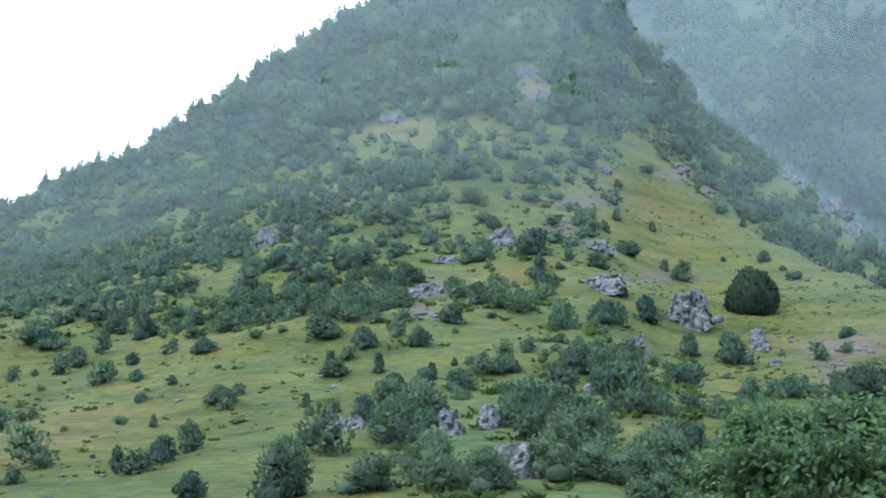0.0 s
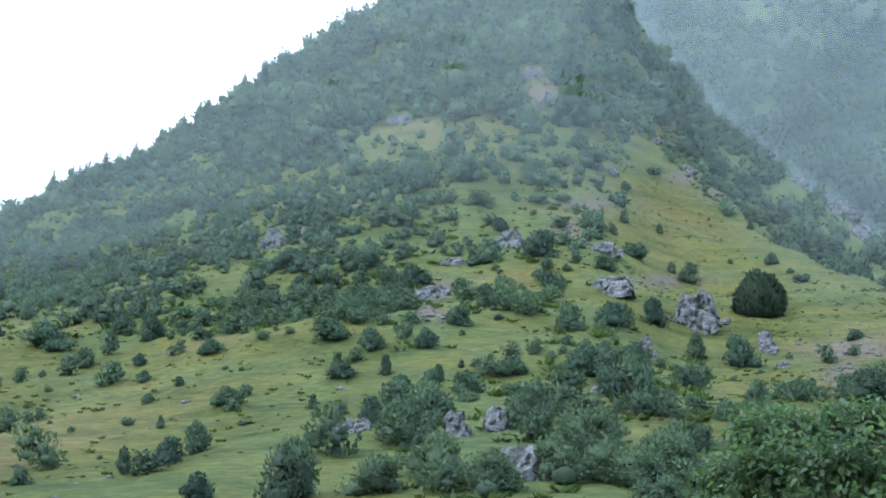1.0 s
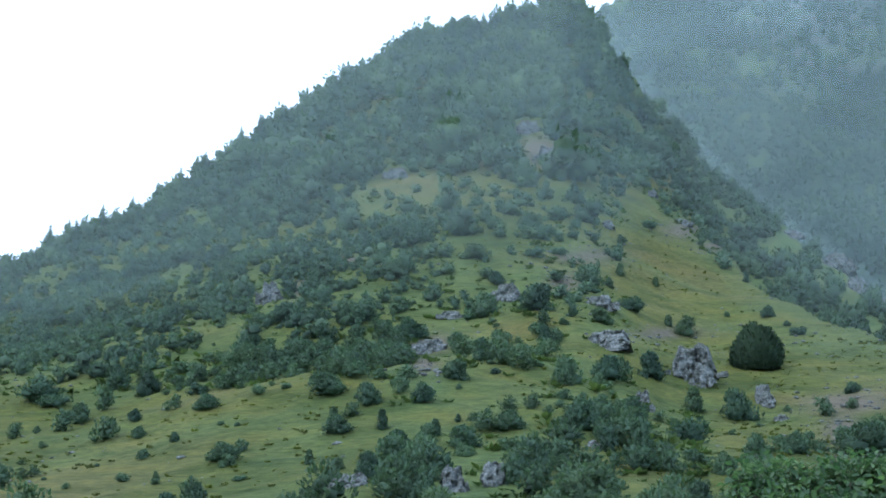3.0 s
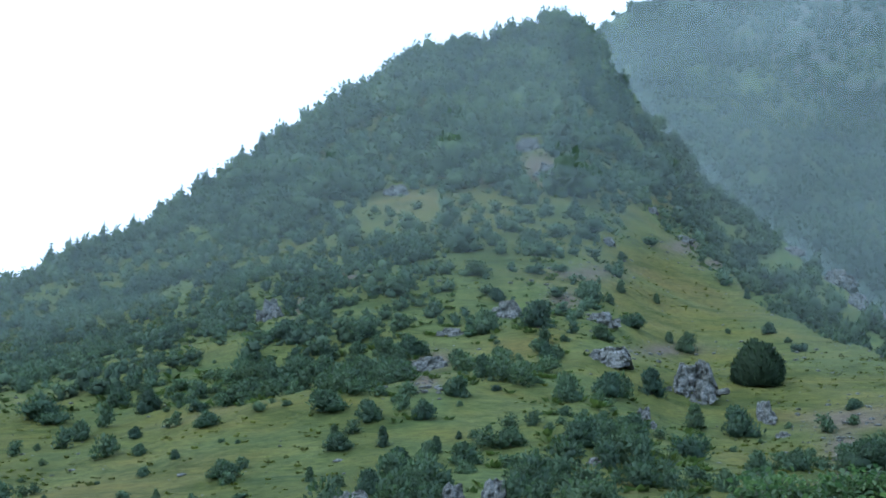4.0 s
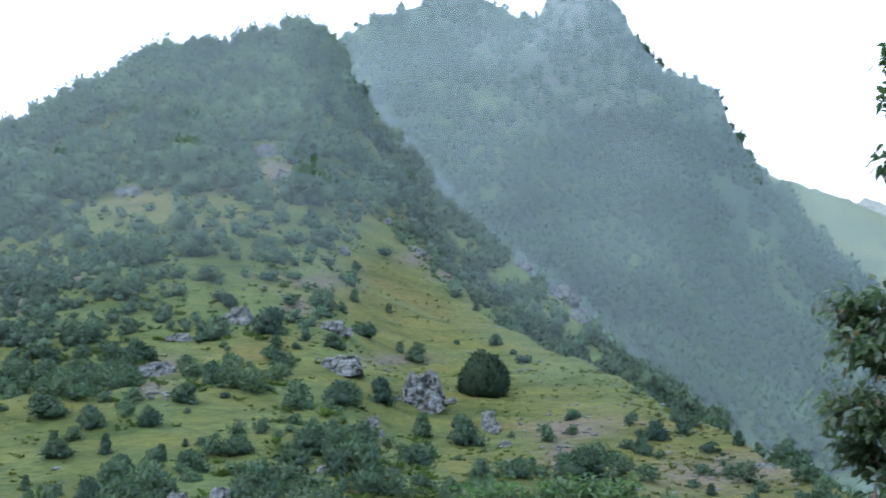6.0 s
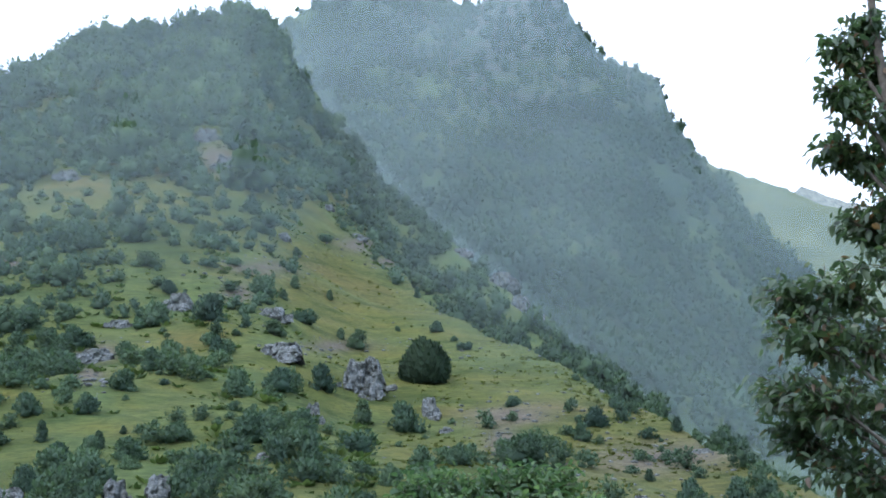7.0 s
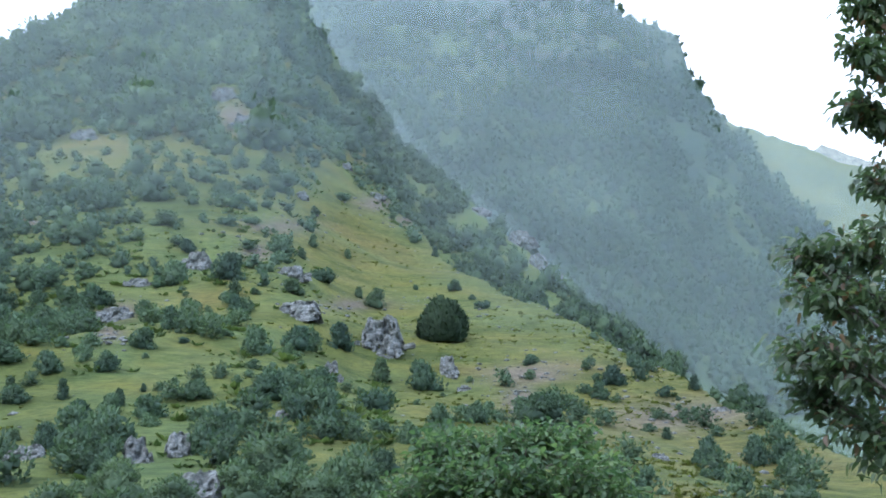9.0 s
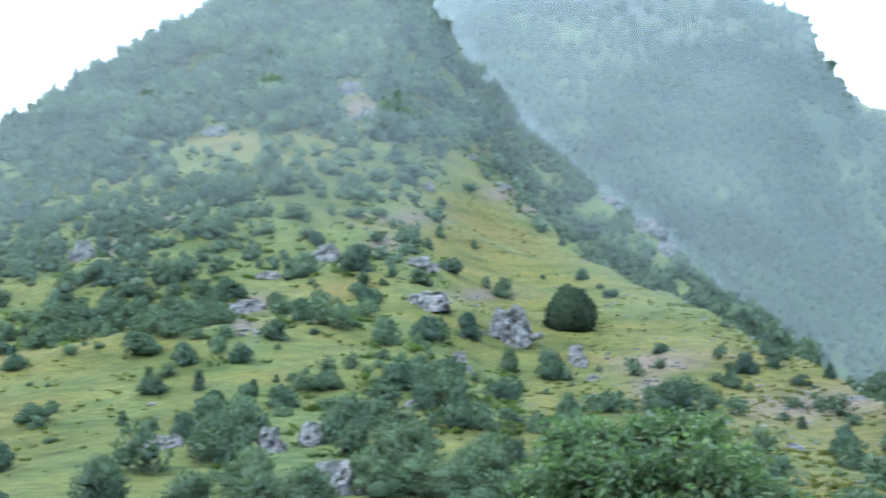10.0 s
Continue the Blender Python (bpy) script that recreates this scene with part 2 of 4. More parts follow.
def profile(table, bearing, column):
    t = np.array(table, float)
    return sum(np.interp(bearing + d, t[:, 0], t[:, column]) for d in (-0.5, 0.0, 0.5)) / 3


def hill_height(bearing, r):
    """Height of the near hill and its wooded back flank, at a bearing and distance from the terrace."""
    b = np.radians(bearing)
    x, y = r * np.sin(b), r * np.cos(b)
    crest, rise = profile(HILL, bearing, 2), profile(HILL, bearing, 1)
    u = np.clip((r - FOOT) / (crest - FOOT), 0.0, 1.0)
    broad = sum(profile(HILL, bearing + d, 1) for d in (-2.4, -1.2, 0.0, 1.2, 2.4)) / 5
    z = EYE.z + r * np.tan(np.radians(FOOT_RISE + (broad + (rise - broad) * u ** 2 - FOOT_RISE) * np.sqrt(u)))
    top = EYE.z + crest * np.tan(np.radians(rise))
    z = np.where(r > crest, top - (r - crest) * 0.45 - (r - crest) ** 2 * 0.0006, z)
    z = np.where(r < FOOT, 0.0, z)
    z = z + fbm(x / 34, y / 34, 4) * np.clip((r - 60) / 120, 0, 1) * 4.0 + fbm(x / 6, y / 6, 3) * np.clip((r - 60) / 60, 0, 1) * 0.7
    back, brise = profile(FLANK, bearing, 2), profile(FLANK, bearing, 1)
    v = np.clip((r - crest - 25) / np.maximum(back - crest - 25, 20), 0, 1)
    btop = EYE.z + back * np.tan(np.radians(brise))
    low = np.minimum(top - 22, btop - 10)
    zb = low + (btop - low) * v ** 0.85
    zb = np.where(r > back, btop - (r - back) * 0.7, zb) + fbm(x / 25 + 9, y / 25, 4) * 5
    zb = np.where((bearing > 5.5) & (bearing < 33) & (r > crest + 5), zb, -50)
    knoll = 6.4 * np.clip((17 - r) / 13, 0, 1) ** 1.5
    return np.maximum(np.maximum(z, zb), np.maximum(knoll, fbm(x / 9, y / 9, 3) * 0.4))


def spot(bearing, rise):
    """The place on the near hill seen from the terrace at a bearing and rise."""
    rs = np.linspace(62, 540, 900)
    z = hill_height(np.full_like(rs, bearing), rs)
    up = np.degrees(np.arctan2(z - EYE.z, rs))
    k = int(np.argmax(up >= rise)) if (up >= rise).any() else int(np.argmax(up))
    b = radians(bearing)
    return rs[k] * math.sin(b), rs[k] * math.cos(b), float(z[k]), float(rs[k])


def polar_sheet(name, bearings, radii, height, material, soil=None, closed=False, heath=None):
    B, R = np.meshgrid(bearings, radii, indexing="ij")
    Z = height(B, R)
    V = np.stack([R * np.sin(np.radians(B)), R * np.cos(np.radians(B)), Z], -1).reshape(-1, 3)
    V += (0.11, -0.07, 0.0)
    n, m = B.shape
    i = np.arange(n if closed else n - 1)[:, None]
    j = np.arange(m - 1)[None, :]
    i2 = (i + 1) % n
    q = np.stack([i * m + j, i * m + j + 1, i2 * m + j + 1, i2 * m + j], -1).reshape(-1, 4)
    me = mesh_of(name, V, q, material, True)
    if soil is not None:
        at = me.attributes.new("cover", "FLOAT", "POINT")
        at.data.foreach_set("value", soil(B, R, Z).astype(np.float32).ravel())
    if heath is not None:
        at = me.attributes.new("heath", "FLOAT", "POINT")
        at.data.foreach_set("value", heath(B, R, Z).astype(np.float32).ravel())
    return new(name, me)


# bare stony ground: bearing, rise, half widths in bearing and rise
SOIL = [(17.0, 7.4, 2.6, 0.6), (16.6, 6.4, 1.2, 1.0), (23.4, 5.4, 3.8, 0.85), (9.6, 10.6, 2.2, 0.35), (-0.6, 10.3, 1.2, 0.6), (6.2, 14.0, 2.2, 0.4),
        (5.2, 12.9, 1.0, 0.6), (10.6, 15.0, 1.4, 0.5), (18.6, 4.4, 1.2, 0.6), (-4.5, 13.9, 1.0, 0.3), (-6.5, 12.6, 0.9, 0.5), (4.2, 18.6, 1.3, 0.9),
        (-1.0, 9.4, 0.8, 0.5), (12.0, 14.2, 1.2, 0.3)]


def soil_of(B, R, Z):
    up = np.degrees(np.arctan2(Z - EYE.z, R))
    s = np.zeros_like(B)
    for b, e, hb, he in SOIL:
        s = np.maximum(s, np.exp(-(((B - b) / hb) ** 2 + ((up - e) / he) ** 2)))
    return s


# open grass: bearing, rise, half widths
CLEAR = [(-1.0, 16.6, 3.4, 0.8), (1.7, 14.3, 2.0, 1.2), (3.2, 16.0, 2.6, 0.9), (2.3, 8.4, 2.6, 0.75), (-0.3, 7.2, 1.6, 0.4), (-6.0, 8.6, 1.2, 0.5), (-9.8, 10.6, 1.0, 0.5),
         (-3.0, 12.5, 1.2, 0.4), (3.0, 11.0, 1.0, 0.5), (9.0, 13.6, 1.6, 1.5), (-1.3, 21.3, 1.1, 0.5), (5.9, 20.4, 1.1, 0.6), (7.0, 19.6, 0.8, 0.4), (2.5, 19.8, 0.9, 0.3)]


def thick(b, e, crest):
    """How thick the scrub stands."""
    d = 0.55
    if b < -2.5 and e < 8.2 + 0.06 * (b + 10):
        d = 0.02
    elif e > 20.6:
        d = 0.46
    elif e > 16.8:
        d = 0.27 if e < 19.5 else 0.32
    elif b > 8 and e > 7.6:
        d = 0.6 if e > 16.6 - (b - 8.7) and b < 12.2 else 0.0
    elif b > 11.2:
        d = 0.05
    elif e < 6.9 and b > -5.5 + (e - 1.3) * 0.9:
        d = 0.62
    elif -2 < b < 8 and 8.6 < e < 15:
        d = 0.4
    for cb, ce, hb, he in CLEAR:
        ragged = 0.4 * math.sin(b * 4.1 + e * 3) + 0.35 * math.sin(e * 7 - b * 2.3)
        if ((b - cb) / hb) ** 2 + ((e - ce) / he) ** 2 < 0.9 + ragged:
            d *= 0.2
    return d


def heath_of(B, R, Z):
    up = np.degrees(np.arctan2(Z - EYE.z, R))
    crest = profile(HILL, B, 1)
    d = np.array([thick(b, e, c) if r > 80 else 0.2 for b, e, c, r in zip(B.ravel(), up.ravel(), crest.ravel(), R.ravel())]).reshape(B.shape)
    for k in range(3):
        d = (d + np.roll(d, 2, 0) + np.roll(d, -2, 0) + np.roll(d, 1, 1) + np.roll(d, -1, 1)) / 5
    x, y = R * np.sin(np.radians(B)), R * np.cos(np.radians(B))
    gully = np.clip((R - profile(HILL, B, 2) - 8) / 12, 0, 1) * (B > 6.5) * (B < 33)
    return np.clip(d * 0.9 + fbm(x / 14, y / 14, 3) * 0.8 + gully, 0, 1)


fine = np.arange(-22, 36, 0.12)
bearings = np.concatenate([np.arange(-180, -22, 4.0), fine, np.arange(36, 180, 4.0)])
radii = np.concatenate([[0.02], np.arange(3, 60, 3.0), 60 * np.power(540 / 60, np.linspace(0, 1, 210)), [560, 600, 660, 750, 900, 1200, 1800, 3000, 4900]])
ground = polar_sheet("ground", bearings, radii, hill_height, M_GROUND, soil_of, True, heath_of)
tagged(ground, "grassy hillside and valley floor with bare stony patches", "ground", kind="structure")


# ---------------------------------------------------------------- far mountains
MOUNT = [(2, 17, 1500), (5.5, 23.0, 1520), (7.1, 24.4, 1540), (8.7, 25.3, 1560), (10, 25.7, 1600), (12.5, 26.4, 1640), (14.6, 25.7, 1640), (15.6, 25.2, 1620),
         (16.3, 24.9, 1620), (17, 26, 1640), (18.6, 27.6, 1640), (20.2, 25.2, 1620), (21.2, 23.3, 1600), (21.9, 22.5, 1580), (23.6, 22.0, 1560), (24.5, 21.2, 1540),
         (24.8, 19.8, 1530), (25.4, 18.7, 1500), (26.0, 17.8, 1480), (27.2, 16.2, 1450), (29, 13.6, 1400), (32, 10, 1350), (38, 5, 1300)]
PASTURE = [(23, 17.5, 2400), (26.0, 17.85, 2400), (27.5, 17.25, 2380), (29.4, 16.4, 2350), (30.7, 15.6, 2300), (32.5, 14.9, 2280), (36, 13.5, 2250), (44, 9, 2200)]
PEAK = [(27, 13, 3600), (29.0, 15.6, 3600), (29.7, 16.05, 3600), (30.2, 16.35, 3600), (30.8, 16.1, 3600), (31.5, 15.7, 3600), (33, 15.2, 3600), (38, 13, 3600), (46, 9, 3600)]


def slope_of(table, foot, power, rough, cell, jag):
    def height(B, R):
        t = np.array(table, float)
        crest, rise = np.interp(B, t[:, 0], t[:, 2]), np.interp(B, t[:, 0], t[:, 1])
        u = np.clip((R - foot) / (crest - foot), 0, 1)
        broad = sum(np.interp(B + d, t[:, 0], t[:, 1]) for d in np.linspace(-4, 4, 9)) / 9
        rise = broad + (rise - broad) * u ** 8 + jag * fbm(B * 2.3, B * 0 + 3.7, 5) * u ** 6
        top = EYE.z + crest * np.tan(np.radians(rise))
        z = -20 + (top + 20) * u ** power
        x, y = R * np.sin(np.radians(B)), R * np.cos(np.radians(B))
        slant = (x * 0.75 + y * 0.66) / (cell * 2.4)
        ribs = 0.35 - np.abs(fbm(slant + 2, (y - x) / (cell * 7), 4))
        z = z + (fbm(x / cell, y / cell, 5) * rough + ribs * rough * 1.6) * np.sin(np.pi * u) ** 0.7
        return np.where(R > crest, top - (R - crest) * 0.9, z)
    return height


def crag_of(low, high):
    def soil(B, R, Z):
        up = np.degrees(np.arctan2(Z - EYE.z, R))
        return np.clip((up - low) / (high - low), 0, 1) * np.clip((B - 11) / 5, 0, 1)
    return soil


mount_height = slope_of(MOUNT, 620, 1.15, 60, 140, 0.35)
mountain = polar_sheet("backdrop_mountain", np.arange(2, 38, 0.12), np.linspace(640, 1800, 150), mount_height, M_MOUNT, crag_of(18, 25))
tagged(mountain, "steep wooded mountain with grey crags in rain mist", "mountain", kind="structure")


def haze_sheet_material():
    """Sheet imitating rain haze: mostly clear, the rest a pale blue-grey diffuser lit both ways; denser aloft and in
    banks.
    """
    m = bpy.data.materials.new("rain_haze_sheet")
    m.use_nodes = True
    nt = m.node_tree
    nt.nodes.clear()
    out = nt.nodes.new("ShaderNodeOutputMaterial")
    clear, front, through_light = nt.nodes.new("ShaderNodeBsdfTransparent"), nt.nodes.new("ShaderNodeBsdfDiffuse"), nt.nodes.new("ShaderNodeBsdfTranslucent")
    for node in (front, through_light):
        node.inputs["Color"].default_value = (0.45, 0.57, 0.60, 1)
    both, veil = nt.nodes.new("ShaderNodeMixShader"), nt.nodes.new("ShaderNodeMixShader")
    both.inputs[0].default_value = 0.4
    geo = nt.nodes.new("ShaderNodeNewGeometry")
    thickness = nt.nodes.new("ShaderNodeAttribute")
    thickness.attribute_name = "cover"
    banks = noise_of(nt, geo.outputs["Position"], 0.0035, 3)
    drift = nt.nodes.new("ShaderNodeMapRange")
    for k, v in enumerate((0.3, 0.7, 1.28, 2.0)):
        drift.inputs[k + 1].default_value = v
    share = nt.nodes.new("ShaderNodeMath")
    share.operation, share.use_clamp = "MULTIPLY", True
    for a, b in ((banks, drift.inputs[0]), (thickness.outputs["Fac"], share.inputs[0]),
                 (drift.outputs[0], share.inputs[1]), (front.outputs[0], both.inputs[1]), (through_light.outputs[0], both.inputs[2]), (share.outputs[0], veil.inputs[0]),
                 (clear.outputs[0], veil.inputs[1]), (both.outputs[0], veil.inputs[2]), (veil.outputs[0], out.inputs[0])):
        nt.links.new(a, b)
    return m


M_HAZE_SHEET = haze_sheet_material()


def haze_sheet_height(B, R):
    """The haze sheet follows the mountainside, some way off its face."""
    t = np.array(MOUNT, float)
    p = np.array(PASTURE, float)
    rise = np.maximum(np.interp(B, t[:, 0], t[:, 1]), np.interp(B, p[:, 0], p[:, 1], left=0)) + 0.25
    crest = np.interp(B, t[:, 0], t[:, 2]) - 90
    u = np.clip((R - 560) / (crest - 560), 0, 1)
    broad = sum(np.interp(B + d, t[:, 0], t[:, 1]) for d in np.linspace(-4, 4, 17)) / 17
    rise = broad + (rise - broad) * u ** 8
    top = EYE.z + crest * np.tan(np.radians(rise))
    return np.where(R > crest, top - (R - crest) * 0.9, 20 + (top - 20) * u ** 1.0)


def haze_sheet_share(B, R, Z):
    """Share of haze colour in the sheet: denser aloft, ending at the crest."""
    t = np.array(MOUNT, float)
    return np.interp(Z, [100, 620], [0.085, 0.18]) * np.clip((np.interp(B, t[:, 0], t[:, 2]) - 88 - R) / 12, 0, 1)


# added surface that imitates distance haze over the mountain; no real volume of mist
mist = polar_sheet("mist", np.arange(2, 43, 0.2), np.linspace(600, 1560, 140), haze_sheet_height, M_HAZE_SHEET, haze_sheet_share)
tagged(mist, "thin pale sheet standing in for rain haze before the mountainside", "mist", kind="structure")


def hill_haze_height(B, R):
    """A haze sheet above the treetops that never dips behind a crest."""
    z = hill_height(B, R) + np.interp(R, [172, 300, 420, 470], [6.0, 9.0, 15.0, 15.0]) * np.interp(B, [6, 11], [1.0, 0.8])
    up = np.maximum.accumulate(np.arctan2(z - EYE.z, R), axis=1)
    return EYE.z + R * np.tan(up)


def hill_haze_share(B, R, Z):
    """Share of haze colour: thin over the near slope, denser with distance, gone above the skyline trees."""
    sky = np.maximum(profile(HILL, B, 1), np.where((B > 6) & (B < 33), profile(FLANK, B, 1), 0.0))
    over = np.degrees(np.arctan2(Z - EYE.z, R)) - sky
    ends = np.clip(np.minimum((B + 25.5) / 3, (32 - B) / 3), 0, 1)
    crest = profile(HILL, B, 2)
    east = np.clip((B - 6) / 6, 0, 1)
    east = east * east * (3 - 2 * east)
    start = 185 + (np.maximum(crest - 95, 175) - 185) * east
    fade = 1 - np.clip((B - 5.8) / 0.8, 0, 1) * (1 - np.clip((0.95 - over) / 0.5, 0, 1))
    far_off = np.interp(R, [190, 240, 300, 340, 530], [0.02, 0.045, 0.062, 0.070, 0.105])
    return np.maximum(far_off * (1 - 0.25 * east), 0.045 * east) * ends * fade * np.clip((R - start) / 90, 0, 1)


# added see-through surface; its pale colour imitates haze growing with distance up the hill
hill_haze_sheet = polar_sheet("mist", np.arange(-26, 33, 0.25), np.linspace(172, 530, 130), hill_haze_height, M_HAZE_SHEET, hill_haze_share)
tagged(hill_haze_sheet, "faint sheet standing in for rain haze over the upper hillside", "mist", kind="structure")
pasture = polar_sheet("backdrop_pasture_hill", np.arange(23, 44, 0.2), np.linspace(1500, 2600, 60), slope_of(PASTURE, 1450, 0.8, 40, 160, 0.12), M_FARHILL, crag_of(60, 90))
tagged(pasture, "smooth pale green pasture hill far off in mist", "mountain", kind="structure")
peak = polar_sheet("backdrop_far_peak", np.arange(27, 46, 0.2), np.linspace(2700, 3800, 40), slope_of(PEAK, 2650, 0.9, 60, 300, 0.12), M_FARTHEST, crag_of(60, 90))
tagged(peak, "distant mountain peak, haze put into its pale colour", "mountain", kind="structure")


# ---------------------------------------------------------------- plants
ICO_V = np.array([(0, 0, 1), *[(0.894 * math.cos(a), 0.894 * math.sin(a), 0.447) for a in np.arange(5) * math.tau / 5],
                  *[(0.894 * math.cos(a), 0.894 * math.sin(a), -0.447) for a in (np.arange(5) + 0.5) * math.tau / 5], (0, 0, -1)])
ICO_F = np.array([(0, i + 1, (i + 1) % 5 + 1) for i in range(5)] + [(i + 1, i + 6, (i + 1) % 5 + 1) for i in range(5)]
                 + [(i + 6, (i + 1) % 5 + 6, (i + 1) % 5 + 1) for i in range(5)] + [(11, (i + 1) % 5 + 6, i + 6) for i in range(5)])


def unit(v):
    return v / np.maximum(np.linalg.norm(v, axis=-1, keepdims=True), 1e-9)


def tufts(pos, way, length, width, r, face=None):
    """Small pointed sprays, folded along the middle: two triangles each."""
    n = len(pos)
    way = unit(way)
    side = unit(np.cross(way, r.normal(size=(n, 3)) if face is None else face + r.normal(size=(n, 3)) * 0.35))
    lift = np.cross(side, way)
    length, width = np.broadcast_to(length, n)[:, None], np.broadcast_to(width, n)[:, None]
    mid = pos + way * length * 0.45
    v = np.stack([pos, mid + side * width * 0.5 + lift * width * 0.2, pos + way * length, mid - side * width * 0.5 + lift * width * 0.2], 1)
    f = np.array([(0, 1, 2), (0, 2, 3)])[None] + (np.arange(n) * 4)[:, None, None]
    return v.reshape(-1, 3), f.reshape(-1, 3)


def grown(pieces):
    """Joins pieces of vertices, faces and normals, and turns each face outwards."""
    v, f = joined([(p[0], p[1]) for p in pieces])
    n = unit(np.concatenate([p[2] for p in pieces]))
    facing = np.cross(v[f[:, 1]] - v[f[:, 0]], v[f[:, 2]] - v[f[:, 0]])
    inward = (facing * n[f[:, 0]]).sum(-1) < 0
    f = f.copy()
    f[inward] = f[inward][:, ::-1]
    return v, f, n


def bush_mesh(seed, lobes, count, tall, spread=0.32, point=0.0, tuft=0.13, up=0.5, core=0.62, crowd=1.0):
    """A crown about 1 wide and `tall` high standing on z 0: lobes of foliage with sprays over them, point: how far it narrows upwards."""
    r = np.random.default_rng(seed)
    pieces, centres, sizes = [], [], []
    mid = np.array([0, 0, 0.25 * tall])
    for k in range(lobes):
        h = ((k + 0.5) / lobes) ** crowd
        ring = spread * (1 - point * h) * math.sqrt(r.random())
        a = r.random() * math.tau
        s = (0.24 + 0.13 * r.random()) * (1 - 0.6 * point * h)
        c = np.array([ring * math.cos(a), ring * math.sin(a), (0.10 + h * 0.62) * tall])
        e = np.array([s, s, min(s * (0.6 + 0.5 * r.random()), tall * 0.38)])
        centres.append(c)
        sizes.append(e)
        v = ICO_V * e * core * (0.85 + 0.3 * r.random((12, 1))) + c
        v[:, 2] = np.maximum(v[:, 2], 0.0)
        pieces.append((v, ICO_F, unit(v - c) * 0.5 + unit(v - mid) * 0.5 + r.normal(size=(12, 3)) * 0.25))
    which = r.integers(0, lobes, count)
    d = unit(r.normal(size=(count, 3)) + (0, 0, 0.25))
    centre = np.array(centres)[which]
    pos = centre + d * np.array(sizes)[which] * (0.6 + 0.42 * r.random((count, 1)))
    pos[:, 2] = np.maximum(pos[:, 2], 0.02)
    way = d * 0.55 + (0, 0, up) + r.normal(size=(count, 3)) * 0.4
    v, f = tufts(pos, way, tuft * (0.6 + 0.9 * r.random(count)), tuft * (0.4 + 0.4 * r.random(count)), r, d + (0, 0, 0.45))
    out = d * 0.5 + unit(pos - mid) * 0.4 + r.normal(size=(count, 3)) * 0.38
    pieces.append((v, f, np.repeat(out, 4, 0)))
    return grown(pieces)


def spruce_mesh(seed, levels, tall=1.7):
    """A narrow conifer about 1 wide: tiers of drooping boughs round a leader."""
    r = np.random.default_rng(seed)
    pieces = []
    for k in range(levels):
        h = k / levels
        reach = 0.5 * (1 - h) ** 0.85 * (0.8 + 0.4 * r.random()) + 0.03
        z = (0.07 + 0.88 * h) * tall
        m = 7 if h < 0.7 else 5
        a = r.random() * 6 + np.arange(m) * math.tau / m + r.normal(size=m) * 0.25
        reach_m = reach * (0.7 + 0.5 * r.random(m))
        pos = np.stack([0 * a, 0 * a, 0 * a + z + 0.06 * tall / levels * 4], -1)
        way = np.stack([np.cos(a), np.sin(a), -0.35 + 0.25 * r.random(m)], -1)
        pieces.append(tufts(pos, way, reach_m, reach_m * 0.85, r))
        tip = pos + unit(way) * reach_m[:, None] * 0.7
        pieces.append(tufts(tip, way + (0, 0, 0.5), reach_m * 0.5, reach_m * 0.4, r))
    lead = np.array([[0, 0, tall * 0.86]])
    pieces.append(tufts(lead, np.array([[0.02, 0.0, 1.0]]), tall * 0.16, 0.07, r))
    cone = np.array([(0.26 * math.cos(i), 0.26 * math.sin(i), 0.06 * tall) for i in np.arange(6) * math.tau / 6] + [(0, 0, tall * 0.93)])
    pieces.append((cone, np.array([(i, (i + 1) % 6, 6) for i in range(6)])))
    return grown([(v, f, unit(v * (1, 1, 0)) + (0, 0, 0.35)) for v, f in pieces])


def trunk_mesh(radius, height, lean, seed):
    r = np.random.default_rng(seed)
    rings, sides = 5, 7
    v, f = [], []
    for k in range(rings):
        h = k / (rings - 1)
        off = lean * h * h
        for s in range(sides):
            a = s * math.tau / sides
            rad = radius * (1 - 0.75 * h) * (1.35 if k == 0 else 1) * (0.9 + 0.2 * r.random())
            v.append((off + rad * math.cos(a), rad * math.sin(a), h * height - (0.06 if k == 0 else 0)))
    for k in range(rings - 1):
        for s in range(sides):
            a, b = k * sides + s, k * sides + (s + 1) % sides
            f += [(a, b, b + sides), (a, b + sides, a + sides)]
    return np.array(v), np.array(f)


SPECIES = {
    "juniper": dict(name="juniper_bush", cat="bush", mat=M_JUNIPER, label="dark green juniper bush on the grassy slope",
                    shapes=[bush_mesh(s, 13, 1100, 0.95, 0.36, 0.62, 0.105, 1.0) for s in (1, 2, 3, 4, 15, 16)]),
    "low": dict(name="low_juniper_bush", cat="bush", mat=M_JUNIPER, label="low spreading dark green bush on the grass",
                shapes=[bush_mesh(s, 10, 700, 0.55, 0.38, 0.15, 0.095, 0.7) for s in (5, 6, 17)]),
    "cone": dict(name="young_pine_tree", cat="tree", mat=M_SPRUCE, label="small cone-shaped dark evergreen on the slope",
                 shapes=[bush_mesh(s, 14, 1000, 1.3, 0.28, 0.95, 0.10, 0.8) for s in (7, 8, 18)]),
    "broad": dict(name="broadleaf_tree", cat="tree", mat=M_BROAD, label="rounded green leafy tree on the hillside",
                  shapes=[bush_mesh(s, 18, 1900, 0.92, 0.38, 0.45, 0.07, 0.4) for s in (9, 10, 12)]),
    "spruce": dict(name="spruce_tree", cat="tree", mat=M_SPRUCE, label="narrow dark spruce standing on the ridge",
                   shapes=[spruce_mesh(s, 13) for s in (13, 14)]),
}
TALL = {"juniper": 0.98, "low": 0.6, "cone": 1.32, "broad": 0.98, "spruce": 1.7}
made = {}


def b_open(bearing, rise):
    return bearing < -2.5 and rise < 8.2


